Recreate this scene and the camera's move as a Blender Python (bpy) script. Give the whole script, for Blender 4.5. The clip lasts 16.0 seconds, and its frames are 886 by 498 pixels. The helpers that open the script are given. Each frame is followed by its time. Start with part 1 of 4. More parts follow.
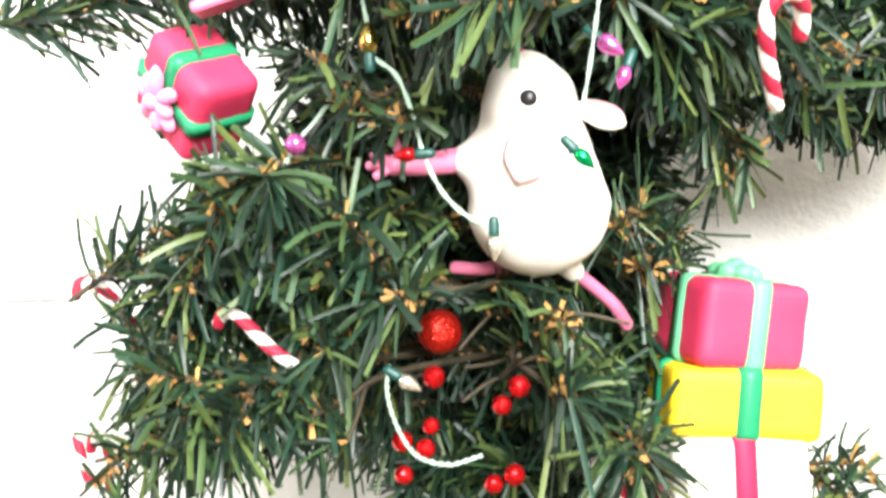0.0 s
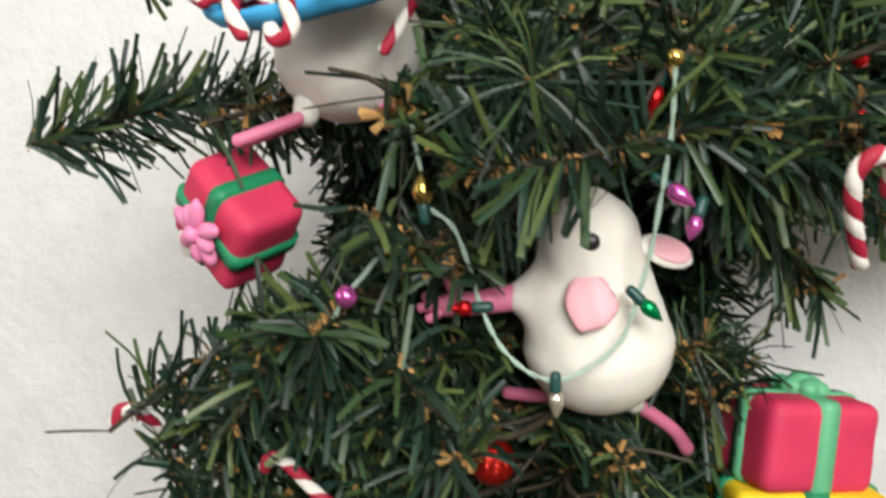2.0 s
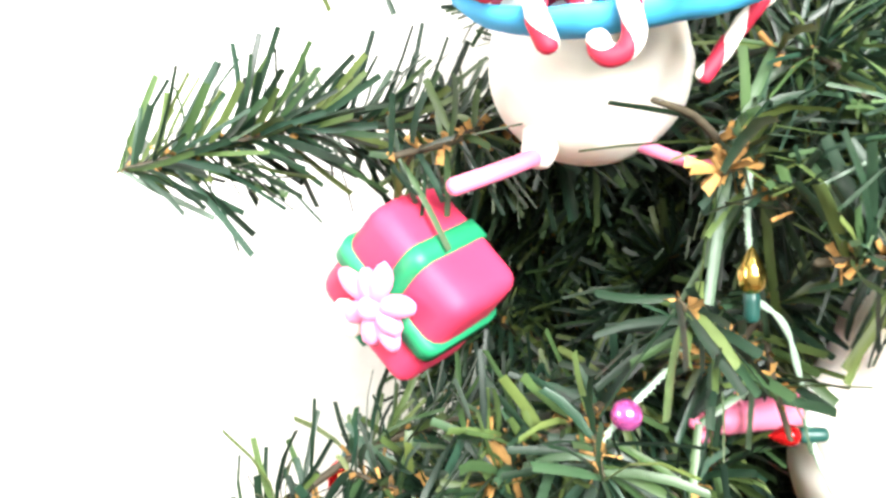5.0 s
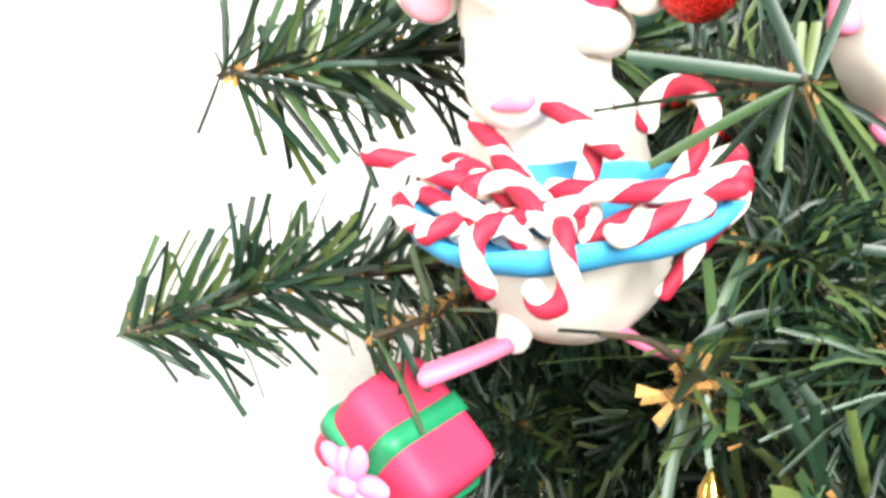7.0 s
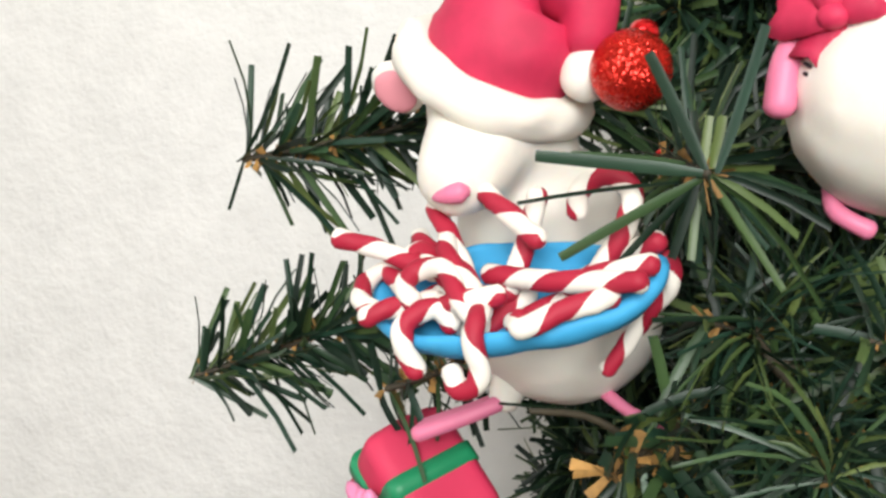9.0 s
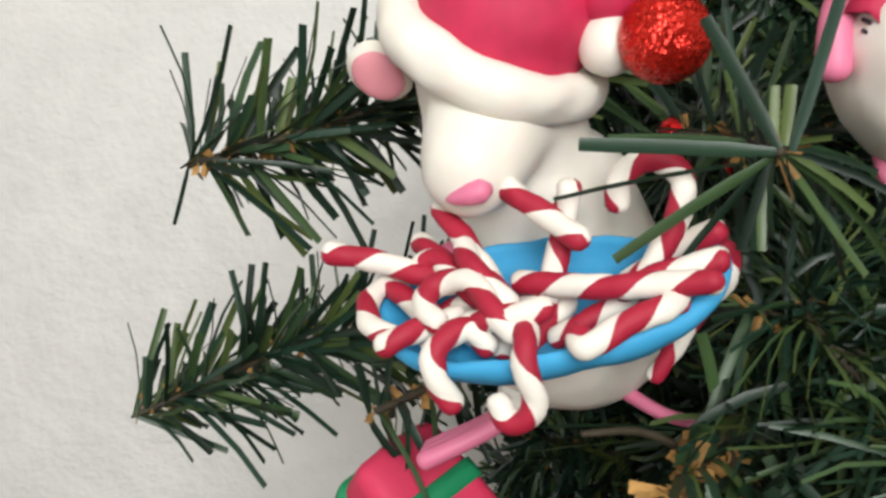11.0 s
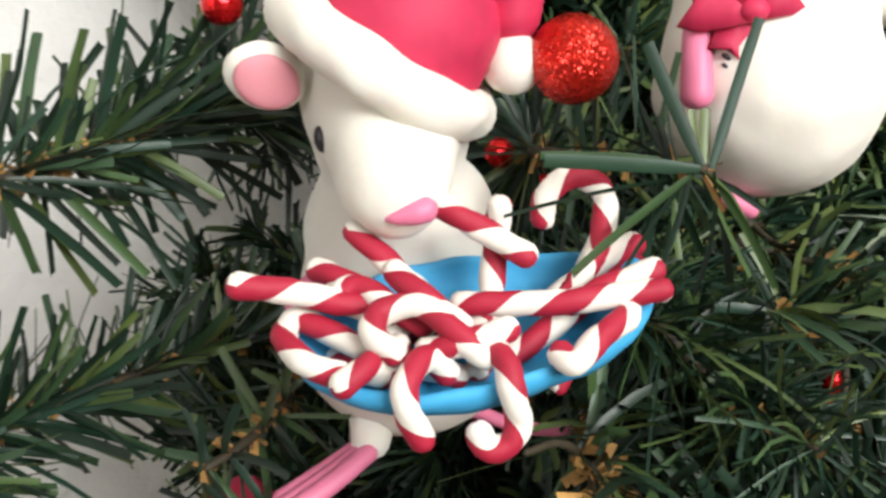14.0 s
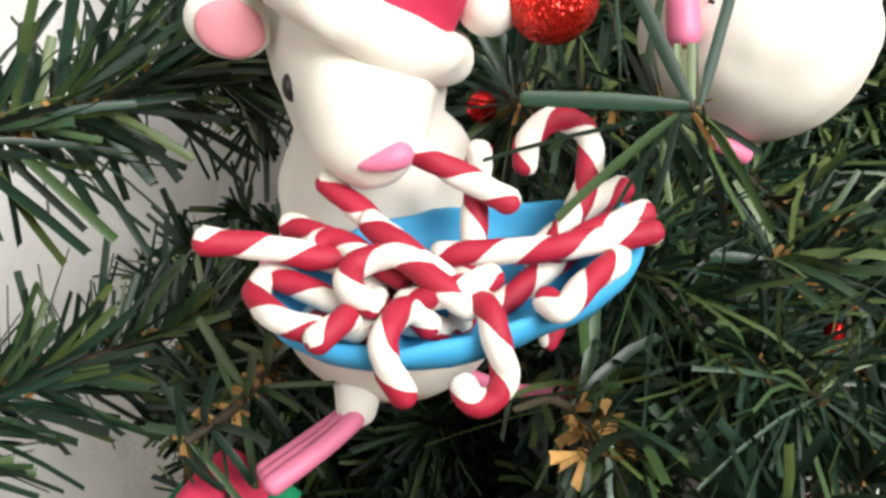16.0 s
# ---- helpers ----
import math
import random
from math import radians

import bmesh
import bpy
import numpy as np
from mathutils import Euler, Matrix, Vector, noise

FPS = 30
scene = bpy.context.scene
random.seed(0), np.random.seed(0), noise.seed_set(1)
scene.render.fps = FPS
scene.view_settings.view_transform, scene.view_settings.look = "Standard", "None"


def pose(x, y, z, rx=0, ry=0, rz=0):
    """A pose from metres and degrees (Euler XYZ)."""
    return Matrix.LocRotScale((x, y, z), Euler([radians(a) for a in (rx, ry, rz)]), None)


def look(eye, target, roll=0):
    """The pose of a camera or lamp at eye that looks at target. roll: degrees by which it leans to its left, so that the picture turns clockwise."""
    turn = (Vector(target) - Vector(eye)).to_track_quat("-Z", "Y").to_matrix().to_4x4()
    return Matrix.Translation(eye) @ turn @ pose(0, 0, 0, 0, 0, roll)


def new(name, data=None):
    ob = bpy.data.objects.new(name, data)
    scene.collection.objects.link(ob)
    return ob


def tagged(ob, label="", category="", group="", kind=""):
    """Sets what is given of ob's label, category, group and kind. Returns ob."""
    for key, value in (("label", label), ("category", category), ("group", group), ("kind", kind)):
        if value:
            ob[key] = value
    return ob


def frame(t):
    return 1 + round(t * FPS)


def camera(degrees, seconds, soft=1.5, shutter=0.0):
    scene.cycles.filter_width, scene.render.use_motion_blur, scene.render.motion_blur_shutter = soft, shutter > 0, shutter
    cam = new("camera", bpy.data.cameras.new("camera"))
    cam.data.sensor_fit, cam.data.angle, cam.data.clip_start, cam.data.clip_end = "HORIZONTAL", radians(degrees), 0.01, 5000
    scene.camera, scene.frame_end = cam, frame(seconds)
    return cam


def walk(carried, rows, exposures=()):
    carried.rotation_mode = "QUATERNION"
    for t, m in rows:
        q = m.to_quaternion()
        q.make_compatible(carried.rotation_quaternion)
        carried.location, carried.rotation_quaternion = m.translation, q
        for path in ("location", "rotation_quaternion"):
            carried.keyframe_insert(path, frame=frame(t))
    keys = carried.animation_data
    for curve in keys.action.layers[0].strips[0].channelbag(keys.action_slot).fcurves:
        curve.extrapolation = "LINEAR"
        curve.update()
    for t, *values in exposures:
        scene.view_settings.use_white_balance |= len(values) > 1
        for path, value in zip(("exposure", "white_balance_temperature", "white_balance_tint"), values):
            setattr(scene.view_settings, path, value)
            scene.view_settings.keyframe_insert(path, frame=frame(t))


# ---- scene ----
cam = camera(50.4, 16.0, soft=2.8, shutter=0.5)
PATH = [
    (0, (0.102, 0.037, 1.306), (-0.027, 2.031, 1.239), -0.4),
    (0.5, (0.106, 0.044, 1.335), (-0.03, 2.038, 1.258), -0.7),
    (1, (0.111, 0.043, 1.351), (-0.047, 2.034, 1.24), -0.7),
    (1.5, (0.104, 0.048, 1.354), (-0.072, 2.037, 1.233), -0.8),
    (2, (0.088, 0.057, 1.37), (-0.084, 2.046, 1.242), -0.8),
    (2.5, (0.059, 0.064, 1.394), (-0.061, 2.056, 1.253), -0.6),
    (3, (0.022, 0.087, 1.398), (-0.056, 2.075, 1.199), -1.0),
    (3.5, (0.0, 0.108, 1.391), (-0.019, 2.094, 1.161), -0.7),
    (3.7, (-0.006, 0.108, 1.39), (0.006, 2.097, 1.174), -0.2),
    (5.8, (-0.035, 0.167, 1.387), (0.016, 2.166, 1.336), 2.3),
    (6, (-0.037, 0.167, 1.388), (0.018, 2.166, 1.355), 2.4),
    (6.5, (-0.024, 0.17, 1.418), (0.013, 2.165, 1.286), 2.3),
    (7, (0.006, 0.151, 1.446), (-0.15, 2.137, 1.271), 1.4),
    (7.5, (0.034, 0.147, 1.46), (-0.35, 2.099, 1.249), 0.9),
    (8, (0.053, 0.147, 1.47), (-0.453, 2.068, 1.245), 0.8),
    (8.5, (0.066, 0.153, 1.468), (-0.522, 2.049, 1.227), -0.3),
    (9, (0.076, 0.147, 1.471), (-0.561, 2.032, 1.266), -0.4),
    (9.2, (0.08, 0.146, 1.47), (-0.583, 2.022, 1.271), -0.8),
    (11.3, (0.012, 0.176, 1.479), (-0.19, 2.14, 1.157), -5.5),
    (11.5, (-0.005, 0.178, 1.479), (-0.07, 2.148, 1.137), -5.9),
    (12, (-0.04, 0.178, 1.474), (0.265, 2.122, 1.115), -3.2),
    (12.5, (-0.054, 0.183, 1.482), (0.525, 2.07, 1.158), -1.8),
    (13, (-0.054, 0.186, 1.479), (0.551, 2.065, 1.161), -1.7),
    (13.5, (-0.054, 0.185, 1.481), (0.573, 2.062, 1.194), -2.3),
    (14, (-0.054, 0.192, 1.481), (0.633, 2.046, 1.182), -2.3),
    (14.5, (-0.063, 0.205, 1.474), (0.751, 2.003, 1.15), -2.9),
    (15, (-0.065, 0.205, 1.478), (0.754, 2.003, 1.165), -3.3),
    (15.5, (-0.061, 0.202, 1.477), (0.729, 2.012, 1.162), -3.7),
    (16, (-0.048, 0.198, 1.471), (0.638, 2.05, 1.156), -4.2),
]
EXPOSURES = [(0, 1.45), (0.5, 0.8), (1, 0.04), (1.5, -0.22), (2.5, -0.33), (3, 0.02), (3.5, 1.05), (6, 2.02), (6.5, 2.1), (7, 1.15), (7.5, 0.6), (8, 0.04), (9, -0.3), (11.5, -0.66), (12.5, -0.42), (13.5, -0.35), (14.5, -0.09), (16, -0.06)]
walk(cam, [(t, look(eye, target, roll)) for t, eye, target, roll in PATH], EXPOSURES)

# ---- light ----
world = bpy.data.worlds.new("daylight")
scene.world = world
world.use_nodes = True
wn = world.node_tree.nodes
sky = wn.new("ShaderNodeTexSky")
sky.sky_type = "NISHITA"
sky.sun_disc = False
sky.sun_elevation, sky.sun_rotation = radians(40), radians(150)
wn["Background"].inputs["Strength"].default_value = 0.12
world.node_tree.links.new(sky.outputs[0], wn["Background"].inputs["Color"])


# Area lamps at assumed openings, all out of view.
def unseen_lamp(x, y, z, rx, rz, width, height, power):
    data = bpy.data.lights.new("unseen_daylight", "AREA")
    data.shape, data.size, data.size_y, data.energy = "RECTANGLE", width, height, power
    data.color = (1.0, 0.99, 0.965)
    ob = new("unseen_daylight", data)
    ob.matrix_world = pose(x, y, z, rx, 0, rz)


# Main lamp behind the camera in an assumed window, high to shade inner needles.
unseen_lamp(0.45, -1.12, 2.04, -90, 180, 1.0, 0.80, 58)
# Weaker lamp added to brighten the left of the back wall.
unseen_lamp(-1.97, -0.35, 1.80, 90, -90, 0.9, 1.0, 14)


# ---- materials ----
def mat(name, color, rough=0.6, metal=0.0, noise_scale=60.0, vary=0.12, bump=0.15, bump_scale=300.0, distance=0.0004, coat=0.0, island=0.0, sheen=0.0, sub=0.0):
    """A surface with two scales of colour variation and fine relief."""
    m = bpy.data.materials.new(name)
    m.use_nodes = True
    nt, L = m.node_tree, m.node_tree.links
    b = nt.nodes["Principled BSDF"]
    b.inputs["Roughness"].default_value = rough
    b.inputs["Metallic"].default_value = metal
    b.inputs["Coat Weight"].default_value = coat
    b.inputs["Subsurface Weight"].default_value = sub
    b.inputs["Subsurface Radius"].default_value = (0.004, 0.002, 0.0012)
    b.inputs["Subsurface Scale"].default_value = 1.0
    co = nt.nodes.new("ShaderNodeTexCoord")
    n1 = nt.nodes.new("ShaderNodeTexNoise")
    n1.inputs["Scale"].default_value = noise_scale
    n1.inputs["Detail"].default_value = 5
    L.new(co.outputs["Object"], n1.inputs["Vector"])
    ramp = nt.nodes.new("ShaderNodeMapRange")
    ramp.inputs["From Min"].default_value, ramp.inputs["From Max"].default_value = 0.3, 0.7
    ramp.inputs["To Min"].default_value, ramp.inputs["To Max"].default_value = 1 - vary, 1 + vary * 0.6
    L.new(n1.outputs["Fac"], ramp.inputs["Value"])
    mul = nt.nodes.new("ShaderNodeVectorMath")
    mul.operation = "SCALE"
    mul.inputs[0].default_value = color
    L.new(ramp.outputs[0], mul.inputs["Scale"])
    out = mul.outputs[0]
    if island:
        geo = nt.nodes.new("ShaderNodeNewGeometry")
        mix = nt.nodes.new("ShaderNodeMapRange")
        mix.inputs["To Min"].default_value, mix.inputs["To Max"].default_value = 1 - island, 1 + island
        L.new(geo.outputs["Random Per Island"], mix.inputs["Value"])
        m2 = nt.nodes.new("ShaderNodeVectorMath")
        m2.operation = "SCALE"
        L.new(out, m2.inputs[0])
        L.new(mix.outputs[0], m2.inputs["Scale"])
        out = m2.outputs[0]
    L.new(out, b.inputs["Base Color"])
    if bump:
        n2 = nt.nodes.new("ShaderNodeTexNoise")
        n2.inputs["Scale"].default_value = bump_scale
        n2.inputs["Detail"].default_value = 4
        L.new(co.outputs["Object"], n2.inputs["Vector"])
        bp = nt.nodes.new("ShaderNodeBump")
        bp.inputs["Strength"].default_value = bump
        bp.inputs["Distance"].default_value = distance
        L.new(n2.outputs["Fac"], bp.inputs["Height"])
        L.new(bp.outputs[0], b.inputs["Normal"])
    return m


def needle_material():
    """PVC needles: dark to yellowish and bluish greens, one tint for each strip."""
    m = mat("green_pvc", (0.05, 0.1, 0.04), 0.46, bump=0.1)
    nt, L = m.node_tree, m.node_tree.links
    b = nt.nodes["Principled BSDF"]
    geo = nt.nodes.new("ShaderNodeNewGeometry")
    ramp = nt.nodes.new("ShaderNodeValToRGB")
    e = ramp.color_ramp.elements
    e[0].position, e[0].color = 0.0, (0.004, 0.014, 0.008, 1)
    e[1].position, e[1].color = 1.0, (0.105, 0.140, 0.036, 1)
    for p, c in ((0.3, (0.007, 0.023, 0.010, 1)), (0.55, (0.014, 0.043, 0.026, 1)), (0.8, (0.040, 0.080, 0.025, 1))):
        k = e.new(p)
        k.color = c
    L.new(geo.outputs["Random Per Island"], ramp.inputs[0])
    n = nt.nodes.new("ShaderNodeTexNoise")
    n.inputs["Scale"].default_value = 90
    co = nt.nodes.new("ShaderNodeTexCoord")
    L.new(co.outputs["Object"], n.inputs["Vector"])
    mr = nt.nodes.new("ShaderNodeMapRange")
    mr.inputs["To Min"].default_value, mr.inputs["To Max"].default_value = 0.7, 1.3
    L.new(n.outputs["Fac"], mr.inputs["Value"])
    sc = nt.nodes.new("ShaderNodeVectorMath")
    sc.operation = "SCALE"
    L.new(ramp.outputs[0], sc.inputs[0])
    L.new(mr.outputs[0], sc.inputs["Scale"])
    L.new(sc.outputs[0], b.inputs["Base Color"])
    return m


def glitter_material(name, color):
    """Glitter flakes: small cells that face many ways."""
    m = mat(name, color, 0.22, metal=0.7, vary=0.3, noise_scale=500, bump=0)
    nt, L = m.node_tree, m.node_tree.links
    b = nt.nodes["Principled BSDF"]
    co = nt.nodes.new("ShaderNodeTexCoord")
    v = nt.nodes.new("ShaderNodeTexVoronoi")
    v.inputs["Scale"].default_value = 2400
    L.new(co.outputs["Object"], v.inputs["Vector"])
    geo = nt.nodes.new("ShaderNodeNewGeometry")
    sub = nt.nodes.new("ShaderNodeVectorMath")
    sub.operation = "SUBTRACT"
    L.new(v.outputs["Color"], sub.inputs[0])
    sub.inputs[1].default_value = (0.5, 0.5, 0.5)
    sc = nt.nodes.new("ShaderNodeVectorMath")
    sc.operation = "SCALE"
    sc.inputs["Scale"].default_value = 0.9
    L.new(sub.outputs[0], sc.inputs[0])
    add = nt.nodes.new("ShaderNodeVectorMath")
    L.new(geo.outputs["Normal"], add.inputs[0])
    L.new(sc.outputs[0], add.inputs[1])
    nrm = nt.nodes.new("ShaderNodeVectorMath")
    nrm.operation = "NORMALIZE"
    L.new(add.outputs[0], nrm.inputs[0])
    L.new(nrm.outputs[0], b.inputs["Normal"])
    return m


# The slight colour mottle stands in for relief shading that frontal light hides.
PLASTER = mat("white_plaster", (0.78, 0.77, 0.745), 0.85, noise_scale=22, vary=0.06, bump=0.5, bump_scale=210, distance=0.0018)
def stucco(m):
    """Adds slow unevenness of the trowel to the fine grain."""
    nt = m.node_tree
    fine = [k for k in nt.nodes if k.type == "BUMP"][0]
    co = [k for k in nt.nodes if k.type == "TEX_COORD"][0]
    n = nt.nodes.new("ShaderNodeTexNoise")
    n.inputs["Scale"].default_value, n.inputs["Detail"].default_value = 62, 3
    nt.links.new(co.outputs["Object"], n.inputs["Vector"])
    b = nt.nodes.new("ShaderNodeBump")
    b.inputs["Strength"].default_value, b.inputs["Distance"].default_value = 0.6, 0.005
    nt.links.new(n.outputs["Fac"], b.inputs["Height"])
    nt.links.new(b.outputs[0], fine.inputs["Normal"])


stucco(PLASTER)
# Tones of unseen surfaces, kept dull to cut light bounced into the tree.
PAINT = mat("unseen_ceiling_white", (0.62, 0.61, 0.58), 0.9, noise_scale=5, vary=0.03, bump=0.2, bump_scale=80)
FLOORING = mat("unseen_floor_brown", (0.17, 0.11, 0.07), 0.4, noise_scale=8, vary=0.2)
BEIGE = mat("unseen_wall_beige", (0.36, 0.33, 0.28), 0.85, noise_scale=6, vary=0.06)
FRAME = mat("white_lacquer", (0.78, 0.78, 0.76), 0.35, vary=0.03)
NEEDLE = needle_material()
KRAFT = mat("tan_kraft", (0.40, 0.22, 0.065), 0.8, noise_scale=300, vary=0.3, island=0.45)
STEM = mat("brown_wire_stem", (0.045, 0.035, 0.018), 0.7, noise_scale=200, vary=0.4)
BARK = mat("dark_green_pole", (0.02, 0.035, 0.02), 0.5)
CREAM = mat("white_clay", (0.82, 0.775, 0.695), 0.52, noise_scale=60, vary=0.05, bump=0.3, bump_scale=120, distance=0.0012, sub=0.12)
PINK = mat("pink_clay", (0.72, 0.19, 0.32), 0.5, vary=0.08, bump=0.12, bump_scale=220, sub=0.06)
ROSE = mat("rose_clay", (0.76, 0.29, 0.34), 0.55, vary=0.08)
PALE_PINK = mat("pale_pink_clay", (0.82, 0.42, 0.46), 0.5, vary=0.06, sub=0.06)
BLACK = mat("black_clay", (0.015, 0.013, 0.014), 0.35, vary=0.1)
HAT_RED = mat("crimson_clay", (0.52, 0.018, 0.072), 0.66, noise_scale=120, vary=0.16, bump=0.25, bump_scale=260)
CANE_RED = mat("red_clay", (0.38, 0.008, 0.034), 0.66, vary=0.12, bump=0.15, bump_scale=300)
CANE_WHITE = mat("cane_white_clay", (0.8, 0.755, 0.68), 0.66, vary=0.05, bump=0.15, bump_scale=300)
BLUE = mat("sky_blue_clay", (0.045, 0.36, 0.66), 0.66, vary=0.1, noise_scale=80, bump=0.18, bump_scale=180)
GIFT_PINK = mat("magenta_clay", (0.62, 0.032, 0.095), 0.66, vary=0.1, bump=0.12, bump_scale=200)
RIBBON_GREEN = mat("green_clay", (0.012, 0.24, 0.1), 0.5, vary=0.1)
MINT = mat("mint_green_clay", (0.13, 0.46, 0.24), 0.5, vary=0.1)
YELLOW = mat("yellow_clay", (0.86, 0.6, 0.015), 0.66, vary=0.08, bump=0.15, bump_scale=150)
CANDY_PINK = mat("bubblegum_clay", (0.83, 0.26, 0.46), 0.5, vary=0.08, bump=0.1)
GLITTER = glitter_material("red_glitter", (0.62, 0.022, 0.012))
RED_FOIL = mat("red_foil", (0.68, 0.012, 0.015), 0.18, metal=0.75, vary=0.15, bump=0.2, bump_scale=500)
GREEN_FOIL = mat("green_foil", (0.0, 0.3, 0.09), 0.18, metal=0.7, vary=0.15)
GOLD = mat("gold_foil", (0.72, 0.52, 0.14), 0.2, metal=1.0, vary=0.15)
SILVER = mat("pearl_foil", (0.78, 0.71, 0.58), 0.2, metal=0.8, vary=0.1)
MAUVE = mat("mauve_foil", (0.68, 0.13, 0.46), 0.2, metal=0.75, vary=0.12)
SOCKET = mat("dark_green_plastic", (0.008, 0.06, 0.05), 0.4, vary=0.1)
WIRE = mat("pale_green_wire", (0.36, 0.49, 0.39), 0.45, vary=0.2, noise_scale=700, bump=0.5, bump_scale=900)


# ---- mesh helpers ----
def mesh_object(name, verts, faces, mats, parent=None, label="", slots=None, smooth=True):
    me = bpy.data.meshes.new(name)
    me.from_pydata([tuple(v) for v in verts], [], [tuple(f) for f in faces])
    for m in (mats if isinstance(mats, (list, tuple)) else [mats]):
        me.materials.append(m)
    if slots is not None:
        me.polygons.foreach_set("material_index", np.asarray(slots, dtype=np.int32))
    if smooth:
        me.polygons.foreach_set("use_smooth", np.ones(len(me.polygons), dtype=bool))
    me.update()
    ob = new(name, me)
    if parent is not None:
        ob.parent = parent
    if label:
        ob["label"] = label
    return ob


class Pile:
    """Collects shapes for one mesh, with a material slot for each face."""

    def __init__(self):
        self.v, self.f, self.s = [], [], []

    def add(self, verts, faces, slot=0):
        o = len(self.v)
        self.v += [tuple(p) for p in verts]
        self.f += [tuple(i + o for i in f) for f in faces]
        self.s += [slot] * len(faces)

    def rough(self, amount, scale):
        """Hand-made unevenness."""
        self.v = [tuple(Vector(p) + noise.noise_vector(Vector(p) * scale) * amount) for p in self.v]

    def make(self, name, mats, parent=None, label="", smooth=True):
        return mesh_object(name, self.v, self.f, mats, parent, label, self.s, smooth)


def curve_points(pts, n):
    """A smooth line through points (Catmull-Rom), n samples."""
    p = np.array(pts, float)
    p = np.vstack([2 * p[0] - p[1], p, 2 * p[-1] - p[-2]])
    k = len(p) - 3
    out = []
    for i in range(n):
        u = i / (n - 1) * k
        j = min(int(u), k - 1)
        t = u - j
        a, b, c, d = p[j], p[j + 1], p[j + 2], p[j + 3]
        out.append(0.5 * (2 * b + (c - a) * t + (2 * a - 5 * b + 4 * c - d) * t ** 2 + (3 * b - a - 3 * c + d) * t ** 3))
    return np.array(out)


def frames_along(line):
    """Tangent and two side directions along a line, without twist."""
    tan = np.gradient(line, axis=0)
    tan /= np.linalg.norm(tan, axis=1)[:, None] + 1e-12
    up = np.array([0, 0, 1.0]) if abs(tan[0][2]) < 0.9 else np.array([1.0, 0, 0])
    a = np.cross(tan[0], up)
    sides = []
    for t in tan:
        a = a - t * (a @ t)
        a /= np.linalg.norm(a) + 1e-12
        sides.append((a.copy(), np.cross(t, a)))
    return tan, sides


def tube(pile, pts, radii, n=10, samples=16, slot=0, twist=0.0, cap=True, stripes=0, lobes=0.0):
    """A tube through points with round ends. stripes: the slots alternate in that many helical bands."""
    line = curve_points(pts, samples)
    rad = np.interp(np.linspace(0, 1, samples), np.linspace(0, 1, len(np.atleast_1d(radii))), np.atleast_1d(radii)) if np.ndim(radii) else np.full(samples, radii)
    tan, sides = frames_along(line)
    dist = np.concatenate([[0], np.cumsum(np.linalg.norm(np.diff(line, axis=0), axis=1))])
    rows = [(line[i], rad[i], sides[i], dist[i]) for i in range(samples)]
    if cap:
        ends0 = [(line[0] - tan[0] * rad[0] * h, rad[0] * r, sides[0], dist[0]) for h, r in ((0.62, 0.35), (0.42, 0.75))]
        ends1 = [(line[-1] + tan[-1] * rad[-1] * h, rad[-1] * r, sides[-1], dist[-1]) for h, r in ((0.42, 0.75), (0.62, 0.35))]
        rows = ends0 + rows + ends1
    verts, faces, slots = [], [], []
    for c, r, (a, b), d in rows:
        for j in range(n):
            q = 2 * math.pi * j / n + twist * d
            rr = r * (1 - lobes * abs(math.cos(math.pi * j * max(stripes, 1) / n)) ** 6)
            verts.append(c + rr * (math.cos(q) * a + math.sin(q) * b))
    for i in range(len(rows) - 1):
        for j in range(n):
            faces.append((i * n + j, i * n + (j + 1) % n, (i + 1) * n + (j + 1) % n, (i + 1) * n + j))
            slots.append(int(j * stripes / n) % 2 if stripes else slot)
    faces.append(tuple(range(n))[::-1])
    faces.append(tuple((len(rows) - 1) * n + j for j in range(n)))
    slots += [slot, slot]
    o = len(pile.v)
    pile.v += [tuple(p) for p in verts]
    pile.f += [tuple(i + o for i in f) for f in faces]
    pile.s += slots


def ball(pile, center, radii, slot=0, n=20, m=12, turn=None, bumps=0.0):
    """An ellipsoid, turned by a matrix, with slight hand-made unevenness."""
    r = np.atleast_1d(radii) * np.ones(3)
    turn = np.eye(3) if turn is None else np.array(turn)
    verts, faces = [], []
    for i in range(m + 1):
        a = math.pi * i / m
        for j in range(n):
            b = 2 * math.pi * j / n
            d = np.array([math.sin(a) * math.cos(b), math.sin(a) * math.sin(b), math.cos(a)])
            k = 1 + bumps * noise.noise(Vector(d * 1.7 + np.array(center) * 90))
            verts.append(np.array(center) + turn @ (d * r * k))
    for i in range(m):
        for j in range(n):
            faces.append((i * n + j, (i + 1) * n + j, (i + 1) * n + (j + 1) % n, i * n + (j + 1) % n))
    pile.add(verts, faces, slot)


def turned(direction, up=(0, 0, 1)):
    """Columns of a turn whose z looks along direction."""
    z = Vector(direction).normalized()
    x = Vector(up).cross(z)
    x = x.normalized() if x.length > 1e-4 else Vector((1, 0, 0))
    y = z.cross(x)
    return np.array([x, y, z]).T


def round_cone(p, a, b, ra, rb):
    a, b = np.array(a), np.array(b)
    ab = b - a
    t = np.clip(((p - a) @ ab) / (ab @ ab), 0, 1)
    return np.linalg.norm(p - a - t[..., None] * ab, axis=-1) - (ra + (rb - ra) * t)


def smooth_min(a, b, k):
    h = np.clip(0.5 + 0.5 * (b - a) / k, 0, 1)
    return b + (a - b) * h - k * h * (1 - h)


